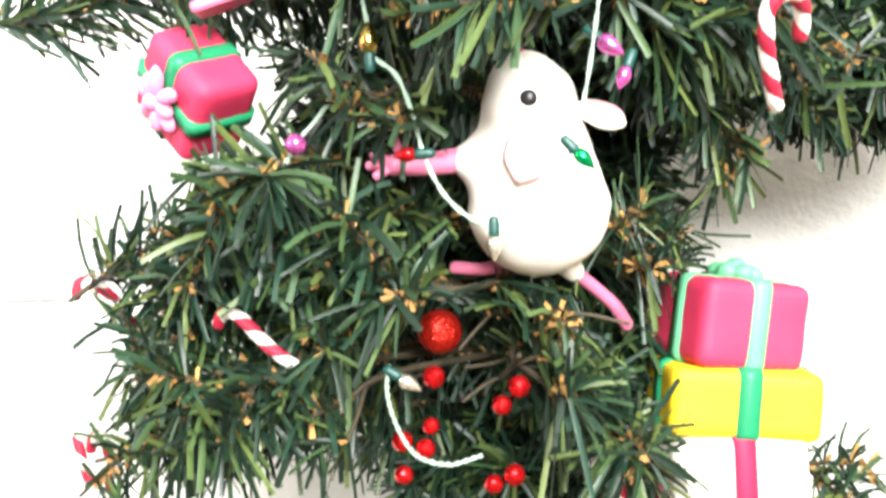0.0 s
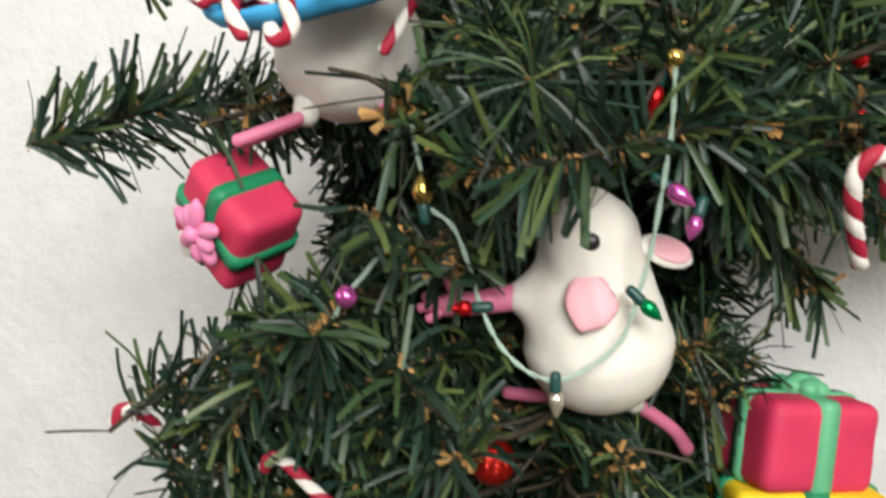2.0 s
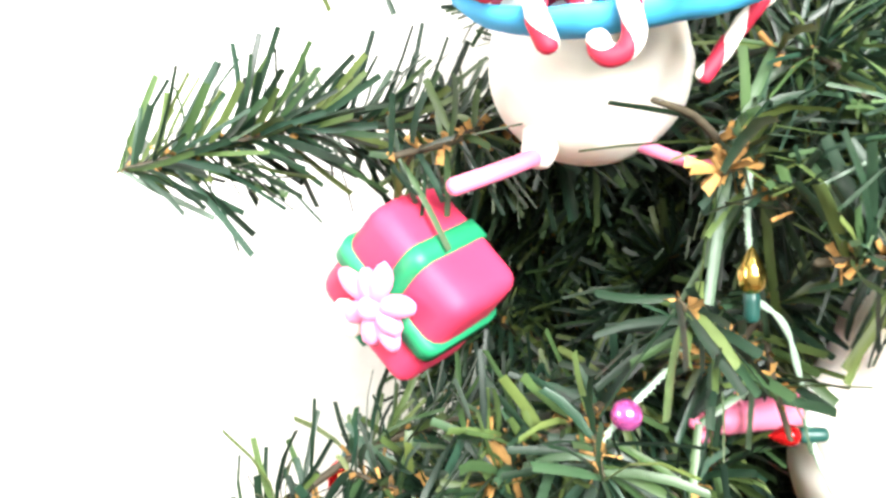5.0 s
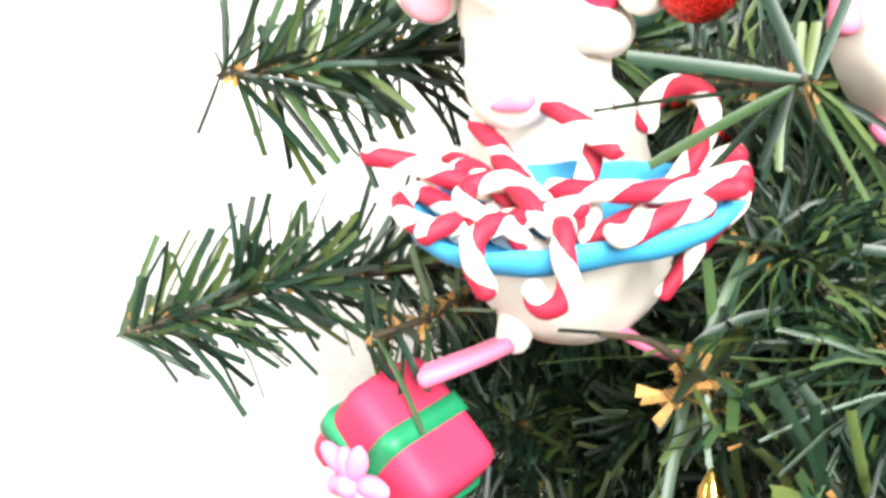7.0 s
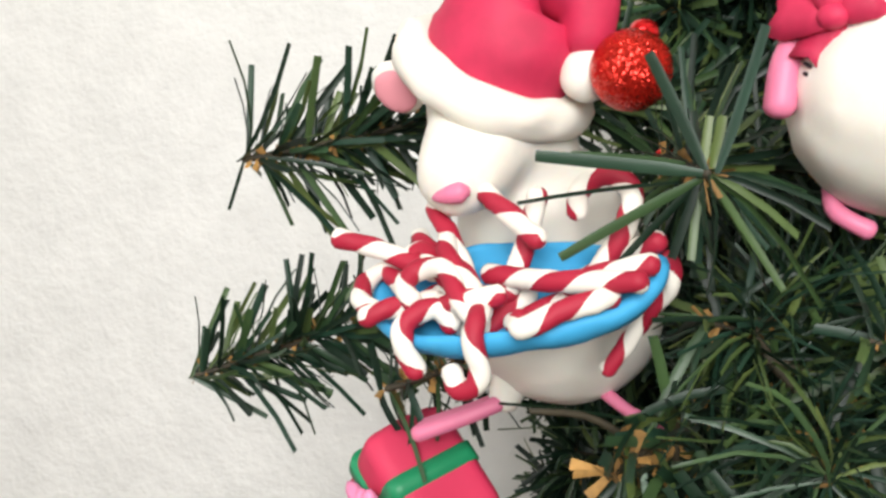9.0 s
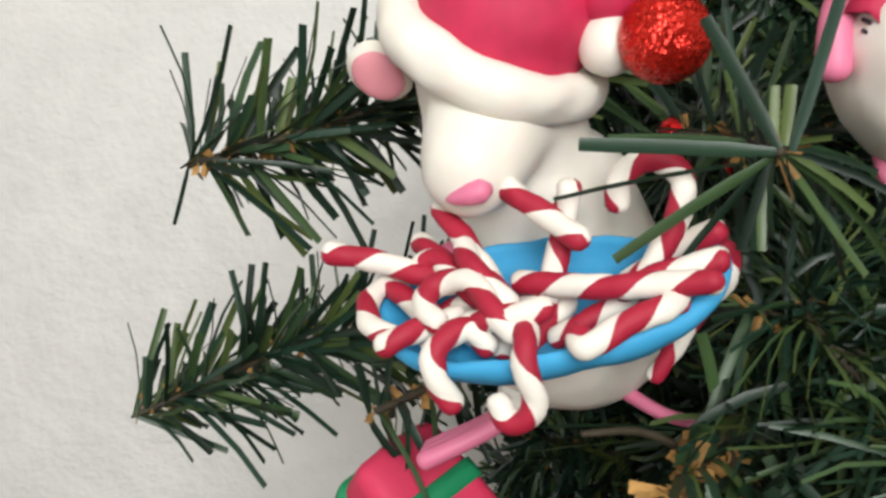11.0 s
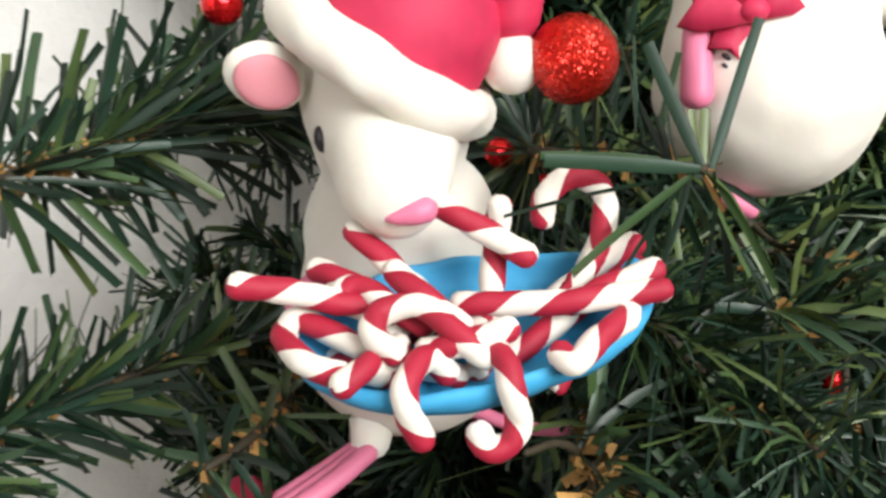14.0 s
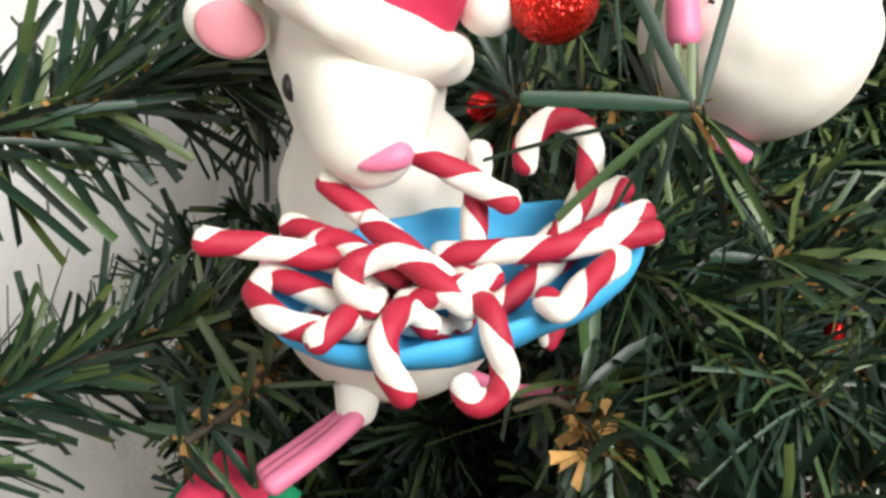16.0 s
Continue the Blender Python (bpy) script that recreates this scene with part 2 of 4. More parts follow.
def modelled(pile, base, top, cones, blend, slot=0, n=56, m=60, reach=0.06, uneven=0.0005):
    """A clay body of blended round cones, sliced square to the line from base to top."""
    base, top = np.array(base), np.array(top)
    axis = (top - base) / np.linalg.norm(top - base)
    x = np.cross(axis, (0, 1, 0))
    x /= np.linalg.norm(x)
    y = np.cross(axis, x)
    h = np.linalg.norm(top - base)
    lev = np.array([0.5 - 0.5 * math.cos(math.pi * (i + 0.5) / m) for i in range(m)]) * h
    ang = np.arange(n) * 2 * math.pi / n
    c = base + lev[:, None] * axis
    d = np.cos(ang)[:, None] * x + np.sin(ang)[:, None] * y
    found = np.zeros((m, n))
    open_ = np.ones((m, n), bool)
    for r in np.linspace(reach, 0, 240):
        p = c[:, None, :] + r * d[None, :, :]
        f = None
        for a, b, ra, rb in cones:
            g = round_cone(p, a, b, ra, rb)
            f = g if f is None else smooth_min(f, g, blend)
        hit = open_ & (f <= 0)
        found[hit] = r
        open_ &= ~hit
    for _ in range(2):
        found = (found * 2 + np.roll(found, 1, 1) + np.roll(found, -1, 1)) / 4
    verts = []
    for i in range(m):
        for j in range(n):
            p = c[i] + found[i, j] * d[j]
            verts.append(p + d[j] * uneven * noise.noise(Vector(p * 120)))
    faces = [(i * n + j, i * n + (j + 1) % n, (i + 1) * n + (j + 1) % n, (i + 1) * n + j) for i in range(m - 1) for j in range(n)]
    faces += [tuple(range(n))[::-1], tuple((m - 1) * n + j for j in range(n))]
    pile.add(verts, faces, slot)


def ear(pile, center, facing, width, height, up, outer, inner):
    """A cupped clay ear: a thick disc with a paler hollow."""
    t = turned(facing, up)
    for slot, k, off, depth in ((outer, 1.0, -0.0012, 0.0028), (inner, 0.80, 0.0009, 0.0014)):
        ball(pile, np.array(center) + t @ np.array([width * 0.07 * (k < 1), -height * 0.05 * (k < 1), off]), (width * k, height * k, depth), slot, 24, 10, t, 0.06)


def box_mesh(w, d, h, bevel, uneven=0.0, seed=0):
    """A soft-edged box with its base at z = 0."""
    bm = bmesh.new()
    bmesh.ops.create_cube(bm, size=1)
    for v in bm.verts:
        v.co = Vector((v.co.x * w, v.co.y * d, (v.co.z + 0.5) * h))
    bmesh.ops.bevel(bm, geom=bm.edges[:], offset=bevel, segments=4, profile=0.5, affect="EDGES")
    if uneven:
        bmesh.ops.subdivide_edges(bm, edges=[e for e in bm.edges if e.calc_length() > 0.012], cuts=5, use_grid_fill=True)
        for v in bm.verts:
            v.co += v.co.normalized() * uneven * noise.noise(v.co * 70 + Vector((seed, 0, 0)))
    return bm


def part(name, bm, material, parent=None, label=""):
    me = bpy.data.meshes.new(name)
    bm.to_mesh(me)
    bm.free()
    me.materials.append(material)
    me.polygons.foreach_set("use_smooth", np.ones(len(me.polygons), dtype=bool))
    ob = new(name, me)
    if parent is not None:
        ob.parent = parent
    if label:
        ob["label"] = label
    return ob


def slab(name, x0, x1, y0, y1, z0, z1, material, parent=None):
    bm = bmesh.new()
    bmesh.ops.create_cube(bm, size=1)
    for v in bm.verts:
        v.co = Vector((x0 + (v.co.x + 0.5) * (x1 - x0), y0 + (v.co.y + 0.5) * (y1 - y0), z0 + (v.co.z + 0.5) * (z1 - z0)))
    ob = part(name, bm, material, parent)
    ob.data.polygons.foreach_set("use_smooth", np.zeros(len(ob.data.polygons), dtype=bool))
    return ob


# ---- room ----
WALL_Y = 0.80
# Only the north wall is seen; the rest is added to close the room.
tagged(slab("floor", -2.1, 2.1, -1.25, WALL_Y + 0.1, -0.1, 0, FLOORING), "unseen floor of the room, brown to limit bounced light", "floor", kind="structure")
tagged(slab("ceiling", -2.1, 2.1, -1.25, WALL_Y + 0.1, 2.7, 2.8, PAINT), "unseen white ceiling, dulled to limit bounced light", "ceiling", kind="structure")
tagged(slab("wall_north", -2.0, 2.0, WALL_Y, WALL_Y + 0.1, 0, 2.7, PLASTER), "white rough plaster wall behind the tree", "wall", kind="structure")
tagged(slab("wall_east", 2.0, 2.1, -1.25, WALL_Y + 0.1, 0, 2.7, BEIGE), "unseen side wall, beige to limit bounced light", "wall", kind="structure")


def wall_with_window(name, window_name, along_x, at, a0, a1, w0, w1, z0, z1):
    """A wall 0.1 m thick, out of view, with one framed opening for an added lamp."""
    def piece(p, q, r, s, k):
        return slab(name if k == 0 else "wall_piece", *((p, q, at - 0.1, at) if along_x else (at - 0.1, at, p, q)), r, s, BEIGE)
    wall = piece(a0, w0, 0, 2.7, 0)
    tagged(wall, "unseen beige wall with an assumed window", "wall", kind="structure")
    for k, (p, q, r, s) in enumerate(((w1, a1, 0, 2.7), (w0, w1, 0, z0), (w0, w1, z1, 2.7))):
        piece(p, q, r, s, k + 1).parent = wall
    bar = 0.05
    frame_root = tagged(new(window_name), "white framed window assumed out of view, for an added lamp", "window", kind="structure")
    for p, q, r, s in ((w0, w1, z0, z0 + bar), (w0, w1, z1 - bar, z1), (w0, w0 + bar, z0 + bar, z1 - bar), (w1 - bar, w1, z0 + bar, z1 - bar)):
        slab("window_frame", *((p, q, at - 0.08, at - 0.04) if along_x else (at - 0.08, at - 0.04, p, q)), r, s, FRAME, frame_root)


wall_with_window("wall_south", "unseen_window_1", True, -1.15, -2.0, 2.0, -0.05, 0.95, 1.64, 2.44)
wall_with_window("wall_west", "unseen_window_2", False, -2.0, -1.15, WALL_Y, -0.8, 0.1, 1.3, 2.3)

# ---- tree ----
RNG = np.random.default_rng(7)
TRUNK = np.array((0.17, 0.60))
# needle-free space for ornaments, sight lines to them and hollows left dark: centre and radii
CLEAR = [((0.0125, 0.402, 1.4545), (0.036, 0.030, 0.062)), ((0.011, 0.358, 1.4435), (0.048, 0.040, 0.026)), ((0.113, 0.385, 1.322), (0.032, 0.06, 0.046)), ((-0.026, 0.425, 1.358), (0.031, 0.04, 0.026)),
         ((0.205, 0.455, 1.262), (0.036, 0.055, 0.026)), ((0.213, 0.46, 1.21), (0.042, 0.055, 0.045)), ((0.108, 0.376, 1.487), (0.033, 0.047, 0.034)), ((0.040, 0.370, 1.489), (0.018, 0.022, 0.016)),
         ((0.068, 0.378, 1.327), (0.022, 0.022, 0.010)), ((-0.012, 0.392, 1.391), (0.018, 0.024, 0.008)), ((0.055, 0.366, 1.369), (0.006, 0.02, 0.010)), ((0.028, 0.370, 1.335), (0.010, 0.018, 0.010)),
         ((-0.052, 0.447, 1.294), (0.006, 0.02, 0.008)), ((-0.083, 0.430, 1.275), (0.006, 0.02, 0.006)), ((-0.073, 0.435, 1.267), (0.006, 0.022, 0.006)), ((0.005, 0.39, 1.258), (0.018, 0.02, 0.012)), ((0.082, 0.405, 1.226), (0.040, 0.085, 0.044)),
         ((0.145, 0.43, 1.27), (0.014, 0.05, 0.012)), ((0.197, 0.355, 1.361), (0.012, 0.03, 0.02)), ((0.02, 0.46, 1.365), (0.03, 0.05, 0.025)), ((0.138, 0.372, 1.372), (0.012, 0.02, 0.02)), ((0.08, 0.375, 1.31), (0.014, 0.016, 0.014)),
         ((0.003, 0.30, 1.443), (0.06, 0.05, 0.06)), ((0.0235, 0.384, 1.4125), (0.028, 0.03, 0.018)), ((0.085, 0.425, 1.283), (0.014, 0.05, 0.009)), ((0.152, 0.40, 1.345), (0.014, 0.03, 0.010)),
         ((0.077, 0.405, 1.2625), (0.014, 0.04, 0.013)), ((0.0535, 0.352, 1.370), (0.011, 0.036, 0.014)), ((0.063, 0.352, 1.354), (0.009, 0.030, 0.013)), ((0.230, 0.42, 1.419), (0.022, 0.04, 0.013)), ((0.219, 0.42, 1.396), (0.006, 0.04, 0.006)), ((0.134, 0.385, 1.400), (0.007, 0.03, 0.011)), ((0.124, 0.388, 1.402), (0.014, 0.014, 0.010)),
         ((-0.066, 0.443, 1.254), (0.005, 0.025, 0.008)), ((-0.077, 0.42, 1.198), (0.010, 0.04, 0.016)), ((0.125, 0.385, 1.3975), (0.012, 0.014, 0.009)), ((0.112, 0.368, 1.399), (0.012, 0.012, 0.007)),
         ((0.026, 0.450, 1.379), (0.030, 0.090, 0.026)), ((0.140, 0.418, 1.438), (0.022, 0.03, 0.013)), ((0.1110, 0.372, 1.3510), (0.012, 0.03, 0.010))]


def needles_along(line, length, per_node, spacing, out, kraft, spread=(42, 78), width=0.0023, bias=None, start=0.0, droop=0.12, bloom=0.35):
    """Fans of PVC strips from the nodes of a stem, which ends at line[-1]."""
    seg = np.linalg.norm(np.diff(line, axis=0), axis=1)
    dist = np.concatenate([[0], np.cumsum(seg)])
    total = dist[-1]
    tan, sides = frames_along(line)
    at = np.arange(total * start, total + 1e-9, spacing)
    at = np.append(at, total)
    for s in at:
        i = min(int(np.searchsorted(dist, s)), len(line) - 1)
        c = np.array([np.interp(s, dist, line[:, k]) for k in range(3)])
        t, (a, b) = tan[i], sides[i]
        near_tip = max(0.0, 1 - (total - s) / 0.02)
        count = int(per_node * (1 + bloom * near_tip)) if bloom or s < total - 0.004 else int(per_node * 0.5)
        for _ in range(count):
            phi = RNG.uniform(0, 2 * math.pi)
            th = radians(RNG.uniform(*spread)) * (1 - bloom * near_tip * RNG.uniform(0, 1))
            d = math.cos(th) * t + math.sin(th) * (math.cos(phi) * a + math.sin(phi) * b)
            if bias is not None:
                d = d + np.array(bias) * RNG.uniform(0.2, 1.0)
                d /= np.linalg.norm(d)
            L = length * RNG.uniform(0.5, 1.15)
            out.append((c + t * RNG.uniform(-0.003, 0.003), d, L, width * RNG.uniform(0.75, 1.25), RNG.uniform(0, math.pi), RNG.uniform(-0.4, 0.4), droop * RNG.uniform(0, 1.6)))
        for _ in range(kraft if s < total - 0.002 else 1):
            phi = RNG.uniform(0, 2 * math.pi)
            d = 0.55 * t + 0.85 * (math.cos(phi) * a + math.sin(phi) * b)
            out_k = (c + t * RNG.uniform(-0.002, 0.002), d / np.linalg.norm(d), RNG.uniform(0.003, 0.006), RNG.uniform(0.0012, 0.003), RNG.uniform(0, math.pi), RNG.uniform(-0.8, 0.8), 0.0)
            KRAFTS.append(out_k)


def strips_mesh(name, strips, material, parent, rows=4, clear=True):
    """One mesh of folded strips: root, direction, length, width, roll, bend and droop for each."""
    if not strips:
        return None
    c = np.array([s[0] for s in strips])
    d = np.array([s[1] for s in strips])
    L, W, roll, bend, droop = (np.array([s[k] for s in strips]) for k in range(2, 7))
    ref = np.where(np.abs(d[:, 2:3]) < 0.9, np.array([[0, 0, 1.0]]), np.array([[1.0, 0, 0]]))
    a = np.cross(d, ref)
    a /= np.linalg.norm(a, axis=1)[:, None]
    b = np.cross(d, a)
    side = np.cos(roll)[:, None] * a + np.sin(roll)[:, None] * b
    nor = np.cross(d, side)
    pts = []
    for r in range(rows):
        u = r / (rows - 1)
        mid = c + d * (L * u)[:, None] + nor * (bend * L * u * u)[:, None] - np.array([[0, 0, 1.0]]) * (droop * L * u * u)[:, None]
        w = W * (0.55 + 0.45 * min(1, u * 4)) * (1.0 if r < rows - 1 else 0.9)
        pts.append((mid - side * (w / 2)[:, None], mid + nor * (W * 0.16)[:, None], mid + side * (w / 2)[:, None]))
    keep = np.ones(len(strips), bool)
    if clear:
        for ctr, rad in (CLEAR if clear is True else clear):
            for r in range(rows):
                q = (pts[r][1] - np.array(ctr)) / np.array(rad)
                keep &= (q ** 2).sum(1) > 1
    arr = np.stack([np.stack(p, 1) for p in pts], 1)[keep]  # n, rows, 3, xyz
    n = len(arr)
    if n == 0:
        return None
    verts = arr.reshape(-1, 3)
    pat = []
    for r in range(rows - 1):
        for k in range(2):
            i = r * 3 + k
            pat.append((i, i + 1, i + 4, i + 3))
    pat = np.array(pat)
    faces = (pat[None] + (np.arange(n) * rows * 3)[:, None, None]).reshape(-1, 4)
    me = bpy.data.meshes.new(name)
    me.vertices.add(len(verts))
    me.vertices.foreach_set("co", verts.astype(np.float32).ravel())
    me.loops.add(faces.size)
    me.loops.foreach_set("vertex_index", faces.astype(np.int32).ravel())
    me.polygons.add(len(faces))
    me.polygons.foreach_set("loop_start", np.arange(0, faces.size, 4, dtype=np.int32))
    me.materials.append(material)
    me.update(calc_edges=True)
    ob = new(name, me)
    ob.parent = parent
    ob["kind"] = "stuff"
    return ob


christmas_tree = tagged(new("christmas_tree"), "artificial green Christmas tree with PVC needles, hung with ornaments", "christmas tree")
trunk = Pile()
tube(trunk, [(TRUNK[0], TRUNK[1], 0.05), (TRUNK[0], TRUNK[1], 1.0), (TRUNK[0], TRUNK[1], 1.95)], [0.016, 0.015, 0.009], 14, 24)
trunk.make("trunk", BARK, christmas_tree, "dark green metal pole")
for k in range(4):
    foot = Pile()
    q = math.pi / 4 + k * math.pi / 2
    tube(foot, [(TRUNK[0], TRUNK[1], 0.12), (TRUNK[0] + 0.08 * math.cos(q), TRUNK[1] + 0.08 * math.sin(q), 0.07), (TRUNK[0] + 0.17 * math.cos(q), TRUNK[1] + 0.17 * math.sin(q), 0.01)], 0.009, 8, 12)
    foot.make("foot", BARK, christmas_tree)

KRAFTS = []


def branch(points, length=0.028, per_node=11, spacing=0.0075, kraft=3, side=0, side_length=0.05, start=0.0, clear=True, tip_scales=0, **more):
    """One branch from its root at the pole to its tip: stem, strips, paper scales and side twigs."""
    KRAFTS.clear()
    line = curve_points(points, 30)
    stem = Pile()
    tube(stem, points, [0.0022, 0.0016, 0.0011], 7, 20)
    strips = []
    needles_along(line, length, per_node, spacing, strips, kraft, start=start, **more)
    tan, sides = frames_along(line)
    for k in range(tip_scales):
        q, at_i = RNG.uniform(0, 2 * math.pi), len(line) - 1 - int(k % 3) * 3
        d = 0.5 * tan[at_i] + math.cos(q) * sides[at_i][0] + math.sin(q) * sides[at_i][1]
        KRAFTS.append((line[at_i] + d * 0.0015, d / np.linalg.norm(d), RNG.uniform(0.005, 0.0085), RNG.uniform(0.002, 0.0036), RNG.uniform(0, math.pi), RNG.uniform(-0.8, 0.8), 0.0))
    for k in range(side):
        i = int(len(line) * (0.35 + 0.5 * (k + 0.5) / side))
        q = k * 2.4 + RNG.uniform(0, 0.8)
        d = 0.75 * tan[i] + 0.65 * (math.cos(q) * sides[i][0] + math.sin(q) * sides[i][1])
        d /= np.linalg.norm(d)
        tip = line[i] + d * side_length * RNG.uniform(0.7, 1.1)
        mid = (line[i] + tip) / 2 + np.array((0, 0, RNG.uniform(-0.004, 0.004)))
        tube(stem, [line[i], mid, tip], [0.0012, 0.0008], 6, 8)
        needles_along(curve_points([line[i], mid, tip], 10), length, per_node, spacing, strips, kraft, start=0.25, **more)
    ob = stem.make("branch", STEM, christmas_tree)
    strips_mesh("needle_tuft", strips, NEEDLE, ob, clear=clear)
    strips_mesh("paper_scale", KRAFTS, KRAFT, ob, rows=2)
    return ob


def pole(z):
    return (TRUNK[0], TRUNK[1], z)


# branches that stand free, from pole to tip
SWEPT = dict(spread=(98, 132), bloom=0.0, droop=0.03)
branch([pole(1.42), (0.03, 0.51, 1.412), (-0.058, 0.462, 1.408), (-0.092, 0.449, 1.399), (-0.116, 0.4355, 1.391)], 0.033, 14, 0.0052, 4, start=0.25, width=0.0023, bias=(0.05, 0, 0.12), spread=(106, 140), bloom=0.0, droop=0.03)
branch([pole(1.47), (0.054, 0.5015, 1.488), (-0.016, 0.4515, 1.483), (-0.051, 0.4265, 1.475), (-0.076, 0.405, 1.469)], 0.033, 19, 0.0060, 6, start=0.3, width=0.0022, bias=(0.08, 0, 0.12), spread=(100, 138), bloom=0.0, droop=0.03)
branch([pole(1.32), (0.04, 0.50, 1.312), (-0.03, 0.462, 1.305), (-0.06, 0.445, 1.291), (-0.085, 0.431, 1.271)], 0.029, 12, 0.006, 4, start=0.3, **SWEPT)
branch([pole(1.42), (0.06, 0.50, 1.412), (0.0, 0.445, 1.408), (-0.021, 0.423, 1.401), (-0.034, 0.416, 1.397)], 0.026, 11, 0.007, 7, start=0.62, bias=(0.45, -0.1, -0.7), spread=(70, 110), bloom=0.0, clear=[((-0.008, 0.4070, 1.393), (0.020, 0.014, 0.008))])


def spray(tip, lean, length=0.027, per_node=13, kraft=5, side=3, side_length=0.034, **more):
    """A branch from the pole whose last stretch runs aslant, so that its tip shows from the side."""
    t = np.array(tip)
    lean = np.array(lean) / np.linalg.norm(lean)
    before = t - lean * 0.045
    root = np.array(pole(t[2] - 0.005))
    given = dict(start=0.45, spread=(48, 96), bloom=0.0, droop=0.3, tip_scales=14)
    given.update(more)
    return branch([root, (root * 0.55 + before * 0.45) + np.array((0, 0, 0.006)), before, t - lean * 0.018, t], length, per_node, 0.0065, kraft, side=side, side_length=side_length, **given)


# towards the room
spray((0.044, 0.367, 1.394), (-0.45, -0.8, -0.15), 0.031, 15, 7)
branch([pole(1.455), (0.06, 0.426, 1.468), (0.06, 0.386, 1.467), (0.065, 0.356, 1.466)], 0.029, 11, 0.007, 3, start=0.45, spread=(66, 104), width=0.0019, bloom=0.0, droop=0.18, bias=(-0.3, 0.45, -0.15), tip_scales=1)
branch([pole(1.42), (0.165, 0.46, 1.402), (0.14, 0.385, 1.388), (0.108, 0.355, 1.380), (0.062, 0.355, 1.374)], 0.031, 20, 0.006, 7, start=0.3, spread=(60, 100), width=0.0024, bloom=0.0, droop=0.05, bias=(-0.25, -0.1, 0.25))
spray((0.047, 0.376, 1.3465), (-0.6, -0.7, -0.3), 0.024)
spray((0.054, 0.384, 1.2825), (-0.75, -0.6, 0.1), 0.031, 15, 6)
spray((-0.006, 0.384, 1.314), (-0.75, -0.5, -0.35), 0.025, 15, 8, 4)
spray((0.020, 0.392, 1.293), (-0.8, -0.5, -0.3), 0.026, 14, 5)
spray((-0.030, 0.425, 1.288), (-0.85, -0.4, -0.3), 0.024, 13, 5)
spray((0.162, 0.436, 1.2835), (0.5, -0.8, -0.2), 0.026, 13, 6, 2)
spray((0.204, 0.485, 1.325), (0.25, -0.4, -0.9), 0.027, 9, 5, 0, start=0.6)
spray((0.240, 0.425, 1.368), (0.6, -0.6, -0.5), 0.029, 11, 6, 1, start=0.45, droop=0.1)
spray((0.205, 0.40, 1.385), (0.8, -0.6, 0.1), 0.031, 13, 4, 3)
spray((-0.072, 0.425, 1.203), (-0.85, -0.4, -0.2), 0.026, 11, 5, 2)
spray((-0.017, 0.390, 1.231), (-0.8, -0.5, -0.3), 0.027, 14, 6)
spray((0.026, 0.400, 1.228), (-0.7, -0.6, -0.3), 0.027, 14, 6)
spray((0.129, 0.420, 1.228), (0.5, -0.7, -0.4), 0.030, 14, 7)
spray((0.155, 0.420, 1.205), (0.4, -0.7, -0.5), 0.030, 14, 7)
spray((0.024, 0.402, 1.265), (-0.75, -0.55, -0.25), 0.026, 14, 5)
spray((0.135, 0.43, 1.441), (-0.6, -0.7, 0.1), 0.030, 10, 4, 2)
spray((0.165, 0.425, 1.425), (0.5, -0.8, -0.2), 0.030, 12, 5, 2)
spray((0.079, 0.395, 1.410), (-0.7, -0.65, -0.1), 0.030, 14, 5)
spray((0.115, 0.385, 1.408), (-0.8, -0.5, -0.2), 0.031, 14, 5)
spray((0.240, 0.420, 1.427), (0.7, -0.6, 0.2), 0.030, 13, 5)
spray((0.272, 0.49, 1.188), (0.7, -0.5, 0.1), 0.026, 9, 4, 1)
spray((-0.052, 0.430, 1.248), (-0.8, -0.4, -0.35), 0.025, 12, 5, 3)
spray((-0.043, 0.440, 1.266), (-0.85, -0.35, -0.2), 0.024, 12, 5, 3)
spray((-0.040, 0.415, 1.228), (-0.8, -0.45, -0.35), 0.025, 12, 5, 3)
spray((-0.055, 0.445, 1.222), (-0.85, -0.4, -0.3), 0.025, 12, 4, 2)
# hanging down beside the figurine wound in lights
branch([pole(1.40), (0.172, 0.50, 1.388), (0.176, 0.440, 1.364), (0.189, 0.424, 1.343), (0.198, 0.420, 1.330)], 0.023, 10, 0.0060, 4, start=0.45, spread=(20, 60), bloom=0.0, droop=0.25, bias=(-0.3, 0, -0.25), tip_scales=4)
spray((0.158, 0.434, 1.308), (0.5, -0.6, 0.4), 0.030, 17, 3, 2, width=0.0011)
spray((0.172, 0.405, 1.392), (0.3, -0.9, 0.1), 0.034, 15, 3, 1, droop=0.1)
spray((-0.048, 0.447, 1.283), (-0.8, -0.35, -0.2), 0.027, 12, 5, 2)
spray((0.126, 0.414, 1.263), (0.4, -0.8, -0.1), 0.028, 14, 6, 2)
spray((0.108, 0.418, 1.250), (0.1, -0.8, 0.3), 0.027, 13, 5, 2)
# under the stack of gifts
spray((0.235, 0.455, 1.158), (0.5, -0.8, 0.05), 0.026, 11, 4, 3)
# fine pale needles low beside the bowl
spray((0.095, 0.372, 1.398), (0.3, -0.5, -0.5), 0.034, 26, 2, 3, width=0.0011)

